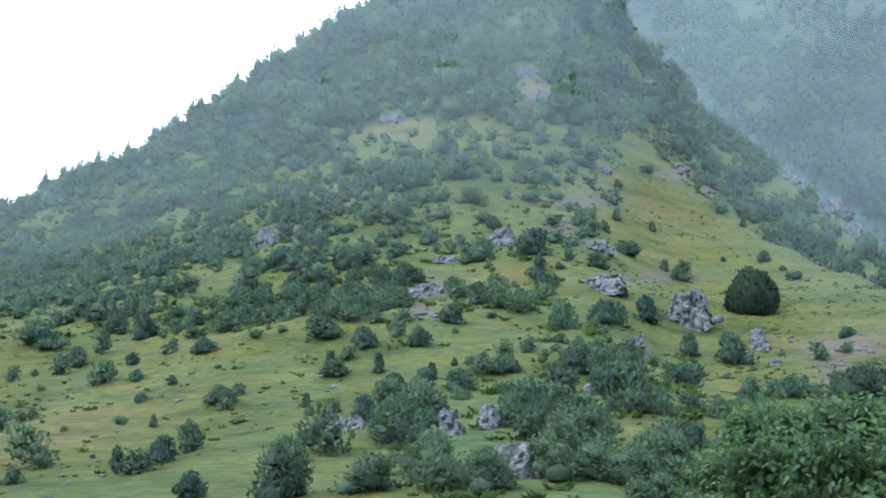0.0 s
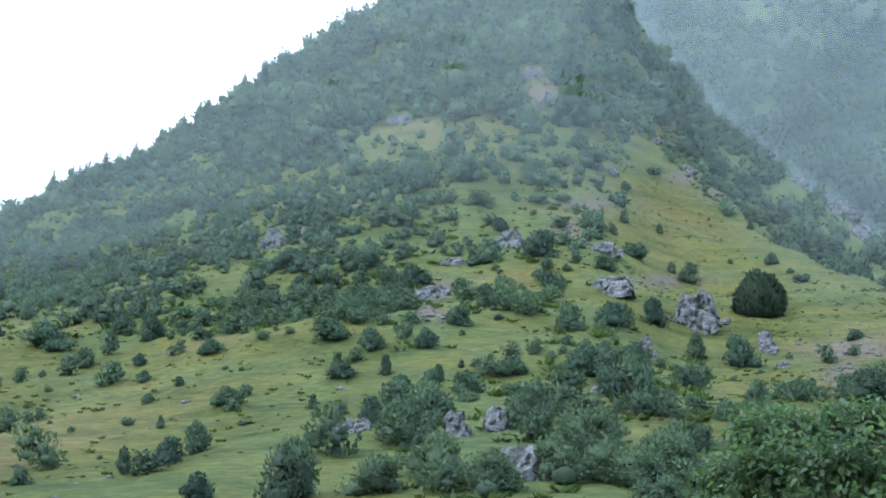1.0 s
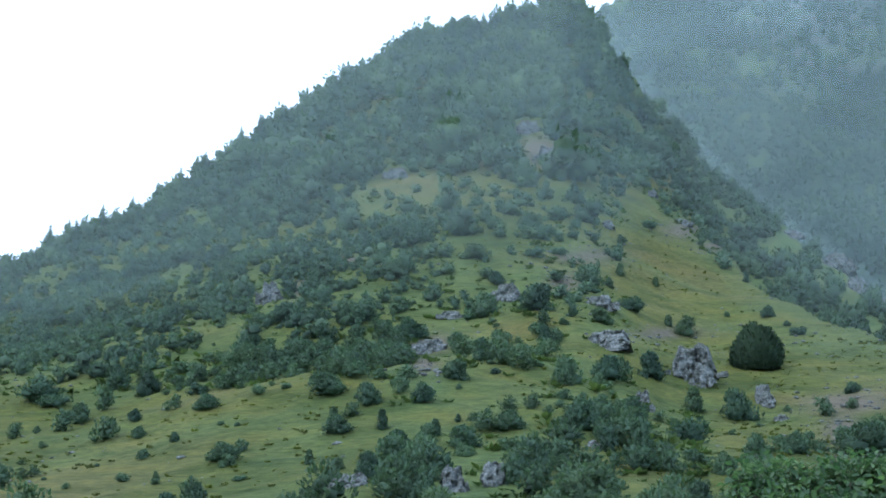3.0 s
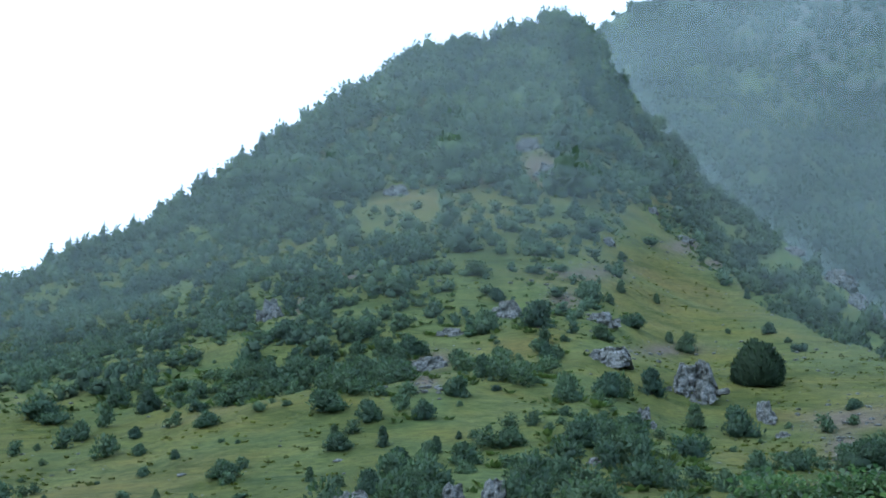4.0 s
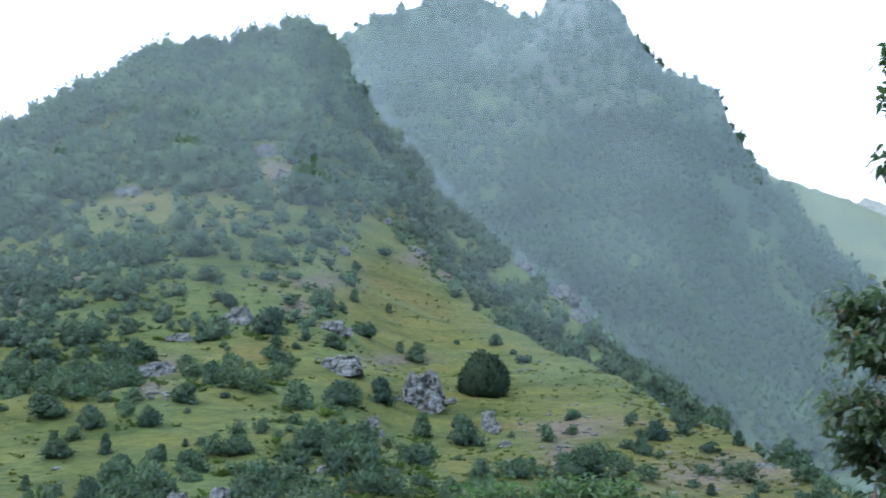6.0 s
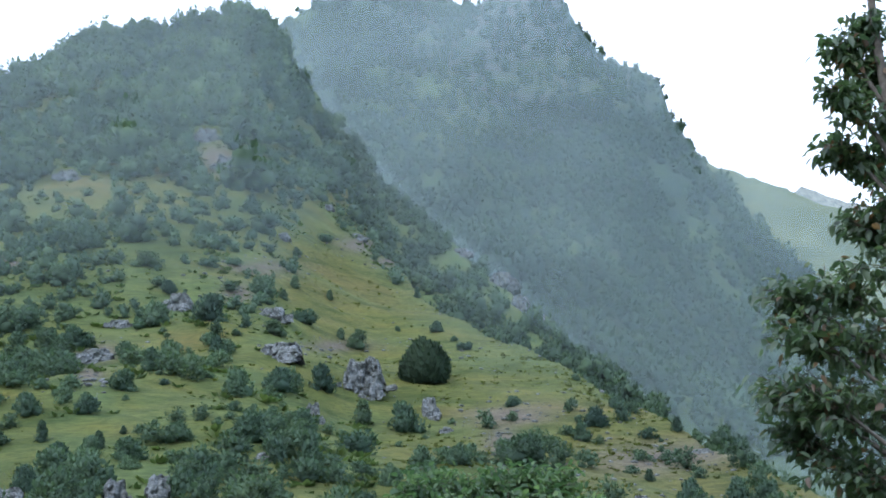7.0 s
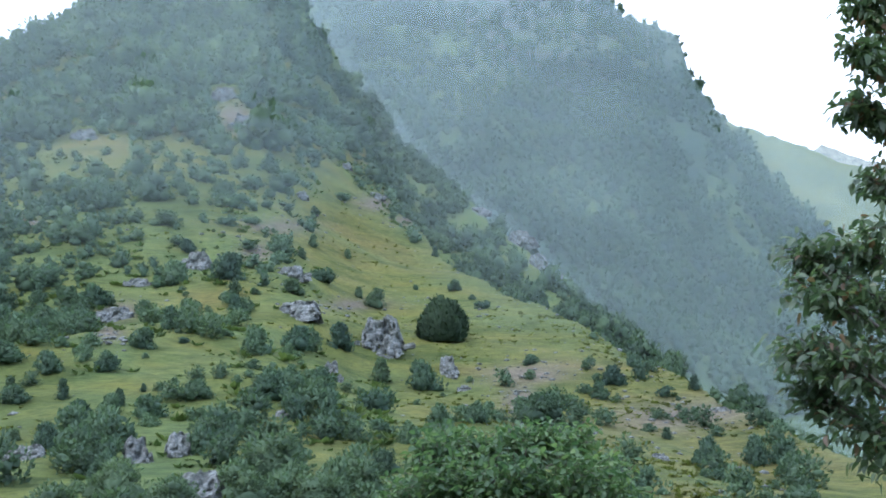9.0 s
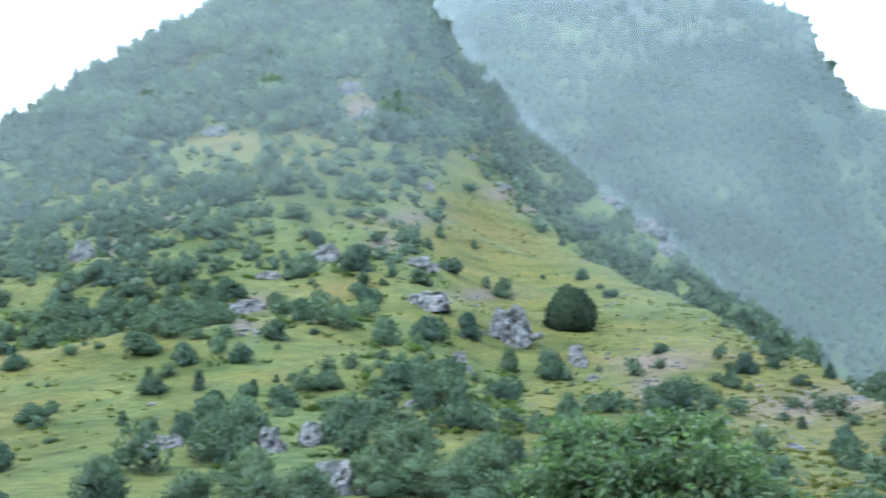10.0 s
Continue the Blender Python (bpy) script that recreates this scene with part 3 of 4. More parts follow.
def plant(species, bearing, rise, wide, high):
    """One plant, its width and height given as the angles they fill from the terrace."""
    sp = SPECIES[species]
    x, y, z, r = spot(bearing, rise)
    w, h = r * radians(wide), r * radians(high)
    k = int(abs(bearing * 7.3 + rise * 3.1)) % len(sp["shapes"])
    m = Matrix.Translation((x, y, z - 0.12 * h)) @ Matrix.Rotation(bearing * 2.7 + rise, 4, "Z") @ Matrix.Diagonal((w, w, h * 1.1 / TALL[species], 1))
    if (species, k) in made:
        ob = copy_thing(made[species, k], m @ Matrix.Diagonal([1 / c for c in made[species, k].scale] + [1]))
    else:
        ob = new(sp["name"])
        part("trunk", mesh_of("trunk", *trunk_mesh(0.05, 0.6 * TALL[species], 0.05, k), M_BARK), ob)
        part("crown", foliage("crown", sp["shapes"][k], sp["mat"]), ob)
        tagged(ob, sp["label"], sp["cat"], sp["name"].replace("_", " ") + "s on the hill")
        ob.matrix_basis = m
        made[species, k] = ob
    where = "on the open meadow" if b_open(bearing, rise) else "on the grassy spur" if bearing > 9 else "on the high ridge" if rise > 16 else "on the scrubby slope"
    size = "small" if h < 2.2 else "tall" if h > 5.5 else "broad" if w > 5.5 else "middling"
    look_of = {"juniper": "dark green juniper bush", "low": "low spreading dark green bush", "cone": "cone-shaped dark evergreen",
               "broad": "rounded leafy green tree", "spruce": "narrow dark spruce"}[species]
    return tagged(ob, f"{size} {look_of} {where}")


# each bush: bearing, rise of its foot, and the width and height it fills, in degrees seen from the terrace
MEADOW_JUNIPERS = [(-15.5, 6.7, 1.13, 0.93), (-13.3, 6.8, 0.69, 0.59), (-13.1, 6.1, 0.74, 0.59), (-11.6, 6.0, 0.49, 0.49), (-9.5, 5.3, 1.57, 0.83),
                   (-11.9, 2.8, 1.47, 1.27), (-10.8, 3.2, 1.47, 1.47), (-17.0, 2.8, 0.59, 0.49), (-17.8, 1.8, 0.93, 0.83), (-10.7, 1.3, 1.52, 1.23),
                   (-10.3, 7.4, 1.23, 0.78), (-14.1, 8.3, 1.08, 0.98), (-6.5, 9.5, 1.72, 1.23), (-8.7, 9.3, 1.23, 1.13), (-7.1, 11.2, 1.47, 0.98)]
SLOPE_JUNIPERS = [(-4.7, 6.4, 1.47, 0.83), (-5.3, 8.1, 2.06, 1.08), (-3.4, 7.7, 1.32, 1.08), (-1.0, 7.8, 1.23, 0.98), (2.7, 6.6, 1.57, 0.98),
                  (2.3, 10.3, 0.74, 0.74), (1.7, 11.5, 1.37, 1.23), (2.2, 12.8, 0.88, 0.74), (0.7, 5.9, 1.72, 1.08), (-2.1, 5.7, 1.47, 0.98),
                  (-3.3, 4.6, 1.23, 1.23), (-0.8, 6.1, 1.08, 0.98), (-1.2, 14.7, 1.47, 0.98), (0.6, 15.2, 0.83, 0.74), (-4.3, 9.1, 1.72, 0.98),
                  (-2.3, 9.4, 1.96, 1.13), (-3.6, 11.3, 1.96, 0.98), (-1.6, 10.5, 1.72, 0.98), (0.4, 8.7, 1.23, 1.13), (1.6, 9.6, 1.23, 1.13)]
SPUR_JUNIPERS = [(13.9, 11.1, 0.64, 0.59), (14.7, 10.7, 0.39, 0.25), (5.2, 8.6, 1.42, 1.37), (7.0, 8.7, 1.52, 1.23), (8.8, 8.7, 1.27, 1.37),
                 (4.3, 10.2, 0.88, 1.08), (4.0, 11.7, 1.62, 1.47), (6.3, 12.8, 1.47, 1.08), (12.4, 6.9, 1.62, 1.47), (13.1, 5.3, 1.18, 1.13),
                 (14.7, 5.4, 1.18, 1.03), (17.2, 7.9, 0.69, 0.44), (5.8, 6.6, 2.06, 1.37), (8.1, 6.3, 1.47, 1.23), (6.7, 6.9, 1.72, 1.13),
                 (11.8, 4.6, 1.23, 1.08), (8.0, 7.1, 1.47, 0.98), (20.7, 6.8, 1.13, 0.98), (20.0, 6.2, 0.88, 0.93), (17.1, 7.8, 0.59, 0.44),
                 (21.5, 7.6, 0.54, 0.54), (24.5, 3.3, 1.32, 1.37), (26.4, 3.2, 1.23, 1.37), (27.6, 3.2, 1.37, 1.23), (19.9, 8.8, 0.49, 0.34)]
LOW_BUSHES = [(-13.6, 4.3, 0.64, 0.34), (-8.8, 4.4, 0.59, 0.25), (-10.7, 8.0, 0.98, 0.44), (-8.1, 8.1, 0.64, 0.39), (-17.0, 7.5, 1.96, 0.88),
              (15.1, 10.3, 0.69, 0.39), (8.1, 11.6, 1.23, 0.64), (3.9, 9.3, 0.64, 0.29), (2.1, 9.0, 0.54, 0.29), (-16.6, 7.3, 1.23, 0.54),
              (10.3, 6.0, 2.06, 0.98), (9.0, 15.1, 0.74, 0.39), (5.7, 14.8, 0.74, 0.34), (5.0, 14.1, 0.74, 0.34), (3.9, 14.0, 0.88, 0.44),
              (-9.7, 6.7, 0.29, 0.2), (-9.0, 6.7, 0.25, 0.2), (-16.8, 4.3, 0.25, 0.15), (-14.7, 4.9, 0.2, 0.15), (12.2, 11.2, 0.25, 0.25),
              (-7.0, 8.3, 0.49, 0.25), (-14.7, 2.9, 0.25, 0.2)]
YOUNG_PINES = [(-12.3, 4.2, 0.54, 0.74), (-13.7, 2.3, 0.98, 1.37), (-2.8, 6.6, 0.83, 1.13), (-4.9, 7.0, 0.83, 0.74), (-5.9, 5.1, 0.64, 0.83),
               (13.1, 12.6, 0.49, 0.64), (7.2, 12.6, 0.59, 0.64), (7.7, 13.1, 0.69, 0.74), (10.6, 7.2, 1.23, 1.37), (-0.5, 6.3, 0.83, 0.98),
               (0.5, 6.9, 0.44, 0.49), (22.8, 4.4, 0.69, 0.64), (24.1, 6.4, 0.83, 0.83)]
LEAFY_TREES = [(-12.8, 7.9, 1.13, 1.37), (-4.7, 4.9, 0.59, 0.64), (-6.5, 1.3, 2.7, 3.19), (10.4, 10.5, 0.98, 1.08), (9.7, 10.9, 0.44, 0.59),
               (9.2, 12.6, 0.39, 0.54), (6.8, 11.1, 1.08, 0.83), (17.4, 5.2, 2.55, 1.72), (9.6, 2.6, 2.21, 1.96), (5.9, 3.1, 3.43, 2.7),
               (3.1, 4.7, 2.06, 1.47), (10.7, 3.4, 1.37, 1.23), (4.9, 2.2, 2.94, 2.21), (1.2, 14.0, 1.23, 0.83), (2.2, 15.3, 0.98, 0.74),
               (3.7, 15.2, 1.23, 0.98), (7.8, 14.5, 0.49, 0.49), (-2.4, 13.2, 1.47, 0.88), (-9.6, 13.0, 1.23, 0.88), (-14.4, 11.4, 1.23, 0.88),
               (-0.6, 2.3, 2.94, 2.21), (-3.2, 1.6, 2.7, 1.96), (1.6, 1.6, 2.94, 2.21), (7.6, 2.0, 2.7, 1.72)]
SPRUCES = [(-13.9, 15.5, 0.74, 1.18), (-15.9, 14.4, 0.44, 0.74), (-16.5, 14.0, 0.49, 0.59), (-0.3, 24.0, 0.34, 0.64), (2.5, 24.3, 0.29, 0.49),
           (-1.1, 23.7, 0.64, 0.59), (-3.2, 22.4, 0.54, 0.69), (-9.6, 18.6, 0.69, 0.69), (-8.3, 19.0, 0.83, 1.03), (-11.6, 17.0, 0.64, 0.59),
           (-18.4, 13.1, 0.49, 0.49), (5.8, 16.4, 0.83, 1.23), (11.6, 16.8, 0.74, 1.18), (1.3, 24.3, 0.34, 0.44), (4.0, 24.9, 0.25, 0.39),
           (-5.0, 21.4, 0.64, 0.74)]
OUTCROPS = [(10.7, 8.75, 2.0, 1.9), (6.8, 11.8, 1.23, 0.74), (7.0, 10.1, 2.21, 0.98), (13.5, 7.5, 0.78, 1.13), (8.5, 7.4, 0.64, 1.13),
            (2.7, 12.2, 1.13, 0.93), (-7.8, 12.1, 0.83, 1.13), (3.8, 19.4, 1.08, 0.83), (4.6, 18.3, 0.88, 0.83), (7.2, 15.2, 0.59, 0.49),
            (0.3, 4.0, 1.08, 1.52), (-4.2, 4.2, 1.86, 0.78), (2.9, 2.3, 2.21, 1.96), (2.1, 4.3, 1.08, 1.47), (9.2, 16.5, 0.44, 0.39),
            (0.2, 11.4, 1.03, 0.44), (-0.7, 10.0, 1.57, 0.74), (14.2, 6.8, 0.44, 0.34), (-2.2, 17.5, 0.98, 0.59), (10.5, 15.2, 0.74, 0.39),
            (7.4, 2.5, 0.98, 0.88), (6.3, 5.8, 0.59, 0.44)]
FLANK_ROCKS = [(16.9, 13.0, 1.08, 0.98), (17.6, 12.0, 0.88, 0.83), (15.1, 14.4, 0.83, 0.44), (18.7, 11.8, 0.39, 0.54), (25.0, 5.5, 0.88, 0.25),
               (22.4, 3.6, 0.74, 0.34)]
for species, rows in (("juniper", MEADOW_JUNIPERS + SLOPE_JUNIPERS + SPUR_JUNIPERS), ("low", LOW_BUSHES), ("cone", YOUNG_PINES), ("broad", LEAFY_TREES), ("spruce", SPRUCES)):
    for b, e, w, h in rows:
        plant(species, b, e, w, h)

# the big dome-shaped tree on the spur
def dome_mesh(seed, count, tall):
    """A dense crown 1 wide: widest low down, flat beneath, with upright sprays breaking its outline."""
    r = np.random.default_rng(seed)
    n, m = 40, 18
    a, h = np.meshgrid(np.arange(n) * math.tau / n, np.linspace(0, 1, m), indexing="ij")

    def girth(h):
        return np.interp(h, [0, 0.15, 0.35, 0.6, 0.8, 0.93, 1.0], [0.40, 0.475, 0.48, 0.44, 0.36, 0.22, 0.0])
    lump = 1 + 0.30 * fbm(np.cos(a) * 3.2 + 7 + h * 3, np.sin(a) * 3.2 + 3 + h * 4, 3)
    v = np.stack([girth(h) * lump * np.cos(a), girth(h) * lump * np.sin(a), h * tall * lump], -1).reshape(-1, 3) * 0.93
    i, j = np.meshgrid(np.arange(n), np.arange(m - 1), indexing="ij")
    i2 = (i + 1) % n
    q = np.stack([i * m + j, i2 * m + j, i2 * m + j + 1, i * m + j + 1], -1).reshape(-1, 4)
    body = (v, np.concatenate([q[:, :3], q[:, [0, 2, 3]]]), unit(v - (0, 0, 0.2)))
    ta, th = r.random(count) * math.tau, r.random(count) ** 1.2
    tl = 1 + 0.30 * fbm(np.cos(ta) * 3.2 + 7 + th * 3, np.sin(ta) * 3.2 + 3 + th * 4, 3)
    keep = girth(th) * tl * (0.88 + 0.12 * r.random(count))
    pos = np.stack([keep * np.cos(ta), keep * np.sin(ta), th * tall * tl * 0.95 + 0.01], -1)
    out = unit(pos - (0, 0, 0.2))
    tv, tf = tufts(pos, out * 0.6 + (0, 0, 0.8) + r.normal(size=(count, 3)) * 0.3, 0.05 + 0.09 * r.random(count), 0.025 + 0.03 * r.random(count), r, out)
    return grown([body, (tv, tf, np.repeat(out + r.normal(size=(count, 3)) * 0.3, 4, 0))])


rx, ry, rz, rr = spot(13.35, 8.95)
round_tree = new("pine_tree")
part("trunk", mesh_of("trunk", *trunk_mesh(0.05, 0.5, 0.04, 5), M_BARK), round_tree)
part("crown", foliage("crown", dome_mesh(77, 6500, 0.80), M_PINE), round_tree)
rw = rr * radians(2.42)
round_tree.matrix_basis = Matrix.Translation((rx, ry, rz - 0.45)) @ Matrix.Diagonal((rw * 0.84, rw * 0.84, rw * 0.95, 1))
tagged(round_tree, "large dense round dark evergreen tree beside the rocks", "tree")


# ---------------------------------------------------------------- rocks
def block_mesh(r, sx, sy, sz):
    """One weathered limestone block: a skewed box with broken edges and a chipped face."""
    bm = bmesh.new()
    bmesh.ops.create_cube(bm, size=1)
    bmesh.ops.subdivide_edges(bm, edges=bm.edges[:], cuts=1, use_grid_fill=True)
    for v in bm.verts:
        corner = sum(abs(c) > 0.4 for c in v.co)
        v.co *= (1.0, 0.97, 0.93)[max(0, corner - 1)]
        v.co += Vector(r.normal(size=3) * 0.07)
    bmesh.ops.triangulate(bm, faces=bm.faces[:])
    for v in bm.verts:
        v.co = (v.co.x * sx, v.co.y * sy, v.co.z * sz)
    me = bpy.data.meshes.new("block")
    bm.to_mesh(me)
    bm.free()
    me.materials.append(M_ROCK)
    return me


def crag_mesh(seed, wide, high, deep):
    """A weathered face of bedded limestone: ledges, upright cracks and a broken top edge, running back into the slope."""
    r = np.random.default_rng(seed)
    n, m = max(14, min(44, int(wide / 0.17))), max(12, min(34, int(high / 0.17)))
    o = r.random(4) * 40
    u, h = np.meshgrid(np.linspace(-0.5, 0.5, n), np.linspace(-0.35, 1, m), indexing="ij")
    dip = r.uniform(-0.35, 0.35)
    crown = 0.95 + 0.06 * np.round(3 * fbm(u * 4.1 + o[0], u * 0 + o[1], 2)) + 0.08 * fbm(u * 9 + o[2], u * 0 + o[3], 3)
    ends = np.clip((0.5 - np.abs(u)) * 9, 0.0, 1) ** 0.6
    z = h * np.clip(crown * (0.55 + 0.45 * ends), 0.4, 1.05) * high
    beds = 3.2 + 2.4 * r.random()
    level = h * beds + dip * u * beds * 1.6 + 0.5 * fbm(u * 3 + o[2], h * 2 + o[3], 2)
    step = np.floor(level) / beds + 0.10 / beds * (level - np.floor(level))
    crack = np.abs(fbm(u * wide * 0.55 + o[1], h * 0.7 + o[0] + np.floor(level) * 3.3, 3))
    y = step * deep * 0.7 - deep * 0.6 + 1.5 * np.clip(0.13 - crack, 0, 1) / 0.13 * min(0.9, deep * 0.3) + deep * 0.32 * fbm(u * 2.2 + o[3], h * 1.8 + o[2], 4)
    y = y + (1 - ends) * deep * 0.3
    front = np.stack([u * wide + wide * 0.05 * fbm(u * 5 + o[0], h * 5 + o[2], 3), y, z], -1)
    top = front[:, -1:] + np.array((0, deep * 0.55, -0.05 * high))
    back = front[:, -1:] * (1, 0, 0) + np.array((0, deep * 1.5, -0.35 * high))
    grid = np.concatenate([front, top, back], 1)
    k = grid.shape[1]
    i, j = np.meshgrid(np.arange(n - 1), np.arange(k - 1), indexing="ij")
    q = np.stack([i * k + j, (i + 1) * k + j, (i + 1) * k + j + 1, i * k + j + 1], -1).reshape(-1, 4)
    return mesh_of("rock_face", grid.reshape(-1, 3), np.concatenate([q[:, :3], q[:, [0, 2, 3]]]), M_ROCK)


def outcrop(seed, wide, high):
    """A low crag standing out of the slope, with broken blocks at its foot and ends."""
    r = np.random.default_rng(seed)
    rock = new("rock_outcrop")
    deep = min(wide, high * 1.4) * 0.6
    part("rock_face", crag_mesh(seed, wide * 0.75, high, deep), rock)
    for k in range(2 if wide < high else 4):
        side = part("rock_face", crag_mesh(seed + 500 + 40 * k, wide * r.uniform(0.22, 0.42), high * r.uniform(0.3, 0.75), deep * 0.6), rock)
        side.matrix_basis = (Matrix.Translation((wide * r.uniform(0.16, 0.48) * (1 if k % 2 else -1), -deep * r.uniform(0.0, 0.45), -0.06 * high))
                             @ Matrix.Rotation(r.normal() * 0.3, 4, "Z") @ Matrix.Rotation(r.normal() * 0.1, 4, "Y"))
    for k in range(int(r.integers(4, 9))):
        size = high * r.uniform(0.07, 0.2)
        ob = part("block", block_mesh(r, size * r.uniform(1.0, 2.0), size * 1.2, size), rock)
        ob.matrix_basis = (Matrix.Translation((wide * r.uniform(-0.62, 0.62), -deep * r.uniform(0.05, 0.8), high * r.uniform(0.02, 0.14)))
                           @ Matrix.Rotation(r.normal() * 0.3, 4, "Y") @ Matrix.Rotation(r.random() * 6, 4, "Z"))
    return rock


for n, (b, e, w, h) in enumerate(OUTCROPS + FLANK_ROCKS):
    x, y, z, r = spot(b, e)
    wide, high = r * radians(w) * 1.1, r * radians(h) * 0.82
    ob = outcrop(200 + n, wide, high)
    ob.matrix_basis = Matrix.Translation((x, y, z - 0.1 * high)) @ Matrix.Rotation(-radians(b) + 0.3 * math.sin(n * 2.1), 4, "Z")
    tagged(ob, "jagged pale grey limestone outcrop among bushes" if w > 0.8 else "small broken grey limestone outcrop in the grass", "rock", "limestone outcrops")


# ---------------------------------------------------------------- scrub, woods and stones too many to count
def thinned(name, label, cat, material, shapes, places):
    """ONE mesh of many plants: places are x, y, z, width, height, turn."""
    vs, fs, ns, count = [], [], [], 0
    for k, (x, y, z, w, h, a) in enumerate(places):
        shape = shapes[k % len(shapes)]
        c, s = math.cos(a), math.sin(a)
        turn = np.array([(c, s, 0), (-s, c, 0), (0, 0, 1)])
        vs.append((shape[0] * (w, w, h)) @ turn + (x, y, z))
        fs.append(shape[1] + count)
        count += len(shape[0])
        if len(shape) > 2:
            ns.append(shape[2] @ turn)
    ob = new(name, mesh_of(name, np.concatenate(vs), np.concatenate(fs), material, normals=np.concatenate(ns) if ns else None))
    return tagged(ob, label, cat, kind="stuff")


r = np.random.default_rng(5)
scrub, leafy, near_scrub, near_leafy, wood, conifers = [], [], [], [], [], []
KEEP = OUTCROPS + FLANK_ROCKS + [(13.35, 8.95, 2.6, 2.4)] + LOW_BUSHES + YOUNG_PINES


def kept_free(b, e):
    return any(abs(b - kb) < kw * 0.6 + 0.15 and ke - 0.9 < e < ke + kh * 0.7 for kb, ke, kw, kh in KEEP)


bs = np.where(np.arange(21000) % 5 > 0, r.uniform(-21, 9.5, 21000), r.uniform(9.5, 29, 21000))
dists = np.sqrt(85 ** 2 + r.random(21000) * (profile(HILL, bs, 2) ** 2 - 85 ** 2))
clump = 0.95 + 1.25 * fbm(dists * np.sin(np.radians(bs)) / 24, dists / 24, 3)
for b, dist, z, rise, more in zip(bs, dists, hill_height(bs, dists), profile(HILL, bs, 1), clump):
    e = math.degrees(math.atan2(z - EYE.z, dist))
    if r.random() > 0.72 * thick(b, e, rise) * more:
        continue
    if kept_free(b, e):
        continue
    x, y = dist * math.sin(radians(b)), dist * math.cos(radians(b))
    w = (1.1 + 3.4 * r.random() ** 1.5) * (1.8 if e > 17 else 1.2 if e > 13 else 1.0)
    if e > 20.4:
        if r.random() < 0.45:
            continue
        w = r.uniform(6.0, 12.0)
        if r.random() < 0.9:
            wood.append((x, y, z - 0.3, w, w * r.uniform(0.8, 1.15), r.random() * 6))
        else:
            conifers.append((x, y, z - 0.3, w * 0.5, w * r.uniform(0.5, 0.75), r.random() * 6))
    elif r.random() < (0.42 if e < 15 else 0.6):
        w *= 1.8 if e > 15 and r.random() < 0.3 else 1.0
        (near_leafy if dist < 215 else leafy).append((x, y, z - 0.2, w * 1.1, w * r.uniform(0.7, 1.2), r.random() * 6))
    else:
        (near_scrub if dist < 215 else scrub).append((x, y, z - 0.2, w, w * r.uniform(0.6, 1.1), r.random() * 6))
# trees along the skyline
bs = r.uniform(-21, 7.4, 360)
dists = profile(HILL, bs, 2) + r.uniform(-16, 3, 360)
for b, crest, z in zip(bs, dists, hill_height(bs, dists)):
    x, y = crest * math.sin(radians(b)), crest * math.cos(radians(b))
    w = r.uniform(3.0, 9.5) * (1.2 if b > -9 else 0.9)
    if r.random() < (0.17 if b < -3 else 0.08):
        conifers.append((x, y, z - 0.2, w * 0.72, w * r.uniform(0.7, 0.9), r.random() * 6))
    else:
        wood.append((x, y, z - 0.3, w, w * r.uniform(0.7, 1.2), r.random() * 6))
NEAR_J = [bush_mesh(s, 7, 300, 0.9, 0.36, 0.6, 0.13, 1.0, 0.42) for s in range(100, 108)]
NEAR_B = [bush_mesh(s, 7, 320, 0.9, 0.36, 0.4, 0.115, 0.4, 0.42) for s in range(110, 118)]
LIGHT_J = [bush_mesh(s, 4, 84, 0.9, 0.3, 0.5, 0.17, 0.9, 0.75) for s in range(30, 38)]
LIGHT_B = [bush_mesh(s, 4, 88, 0.92, 0.3, 0.35, 0.16, 0.3, 0.78) for s in range(40, 48)]
LIGHT_F = [bush_mesh(s, 4, 70, 0.95, 0.32, 0.35, 0.18, 0.3, 0.8) for s in range(70, 76)]
LIGHT_S = [spruce_mesh(s, 10, 1.7) for s in (50, 51, 52)]
thinned("hillside_scrub", "scattered dark juniper scrub covering the slope", "scrub", M_JUNIPER, LIGHT_J, scrub)
thinned("hillside_leafy_scrub", "green leafy scrub scattered over the slope", "scrub", M_BROAD, LIGHT_B, leafy)
thinned("near_scrub", "dark juniper scrub on the lower slope among crags", "scrub", M_JUNIPER, NEAR_J, near_scrub)
thinned("near_leafy_scrub", "grey-green leafy scrub on the lower slope", "scrub", M_BROAD, NEAR_B, near_leafy)
thinned("ridge_wood", "dense leafy wood along the top of the hill", "woods", M_WOOD_LEAF, LIGHT_B, wood)
thinned("ridge_conifers", "dark spruces among the ridge wood", "woods", M_SPRUCE, LIGHT_S, conifers)



def tussock(seed, count, tall, spread):
    """A low clump of blades or sprays rising from one root."""
    q = np.random.default_rng(seed)
    a = q.random(count) * math.tau
    out = np.stack([np.cos(a), np.sin(a), 0 * a], -1)
    v, f = tufts(out * spread * 0.5 * q.random((count, 1)), out * spread + (0, 0, tall) + q.normal(size=(count, 3)) * 0.15, 0.5 + 0.4 * q.random(count), 0.3 + 0.2 * q.random(count), q)
    return grown([(v, f, np.repeat(out * 0.4 + (0, 0, 0.8), 4, 0))])


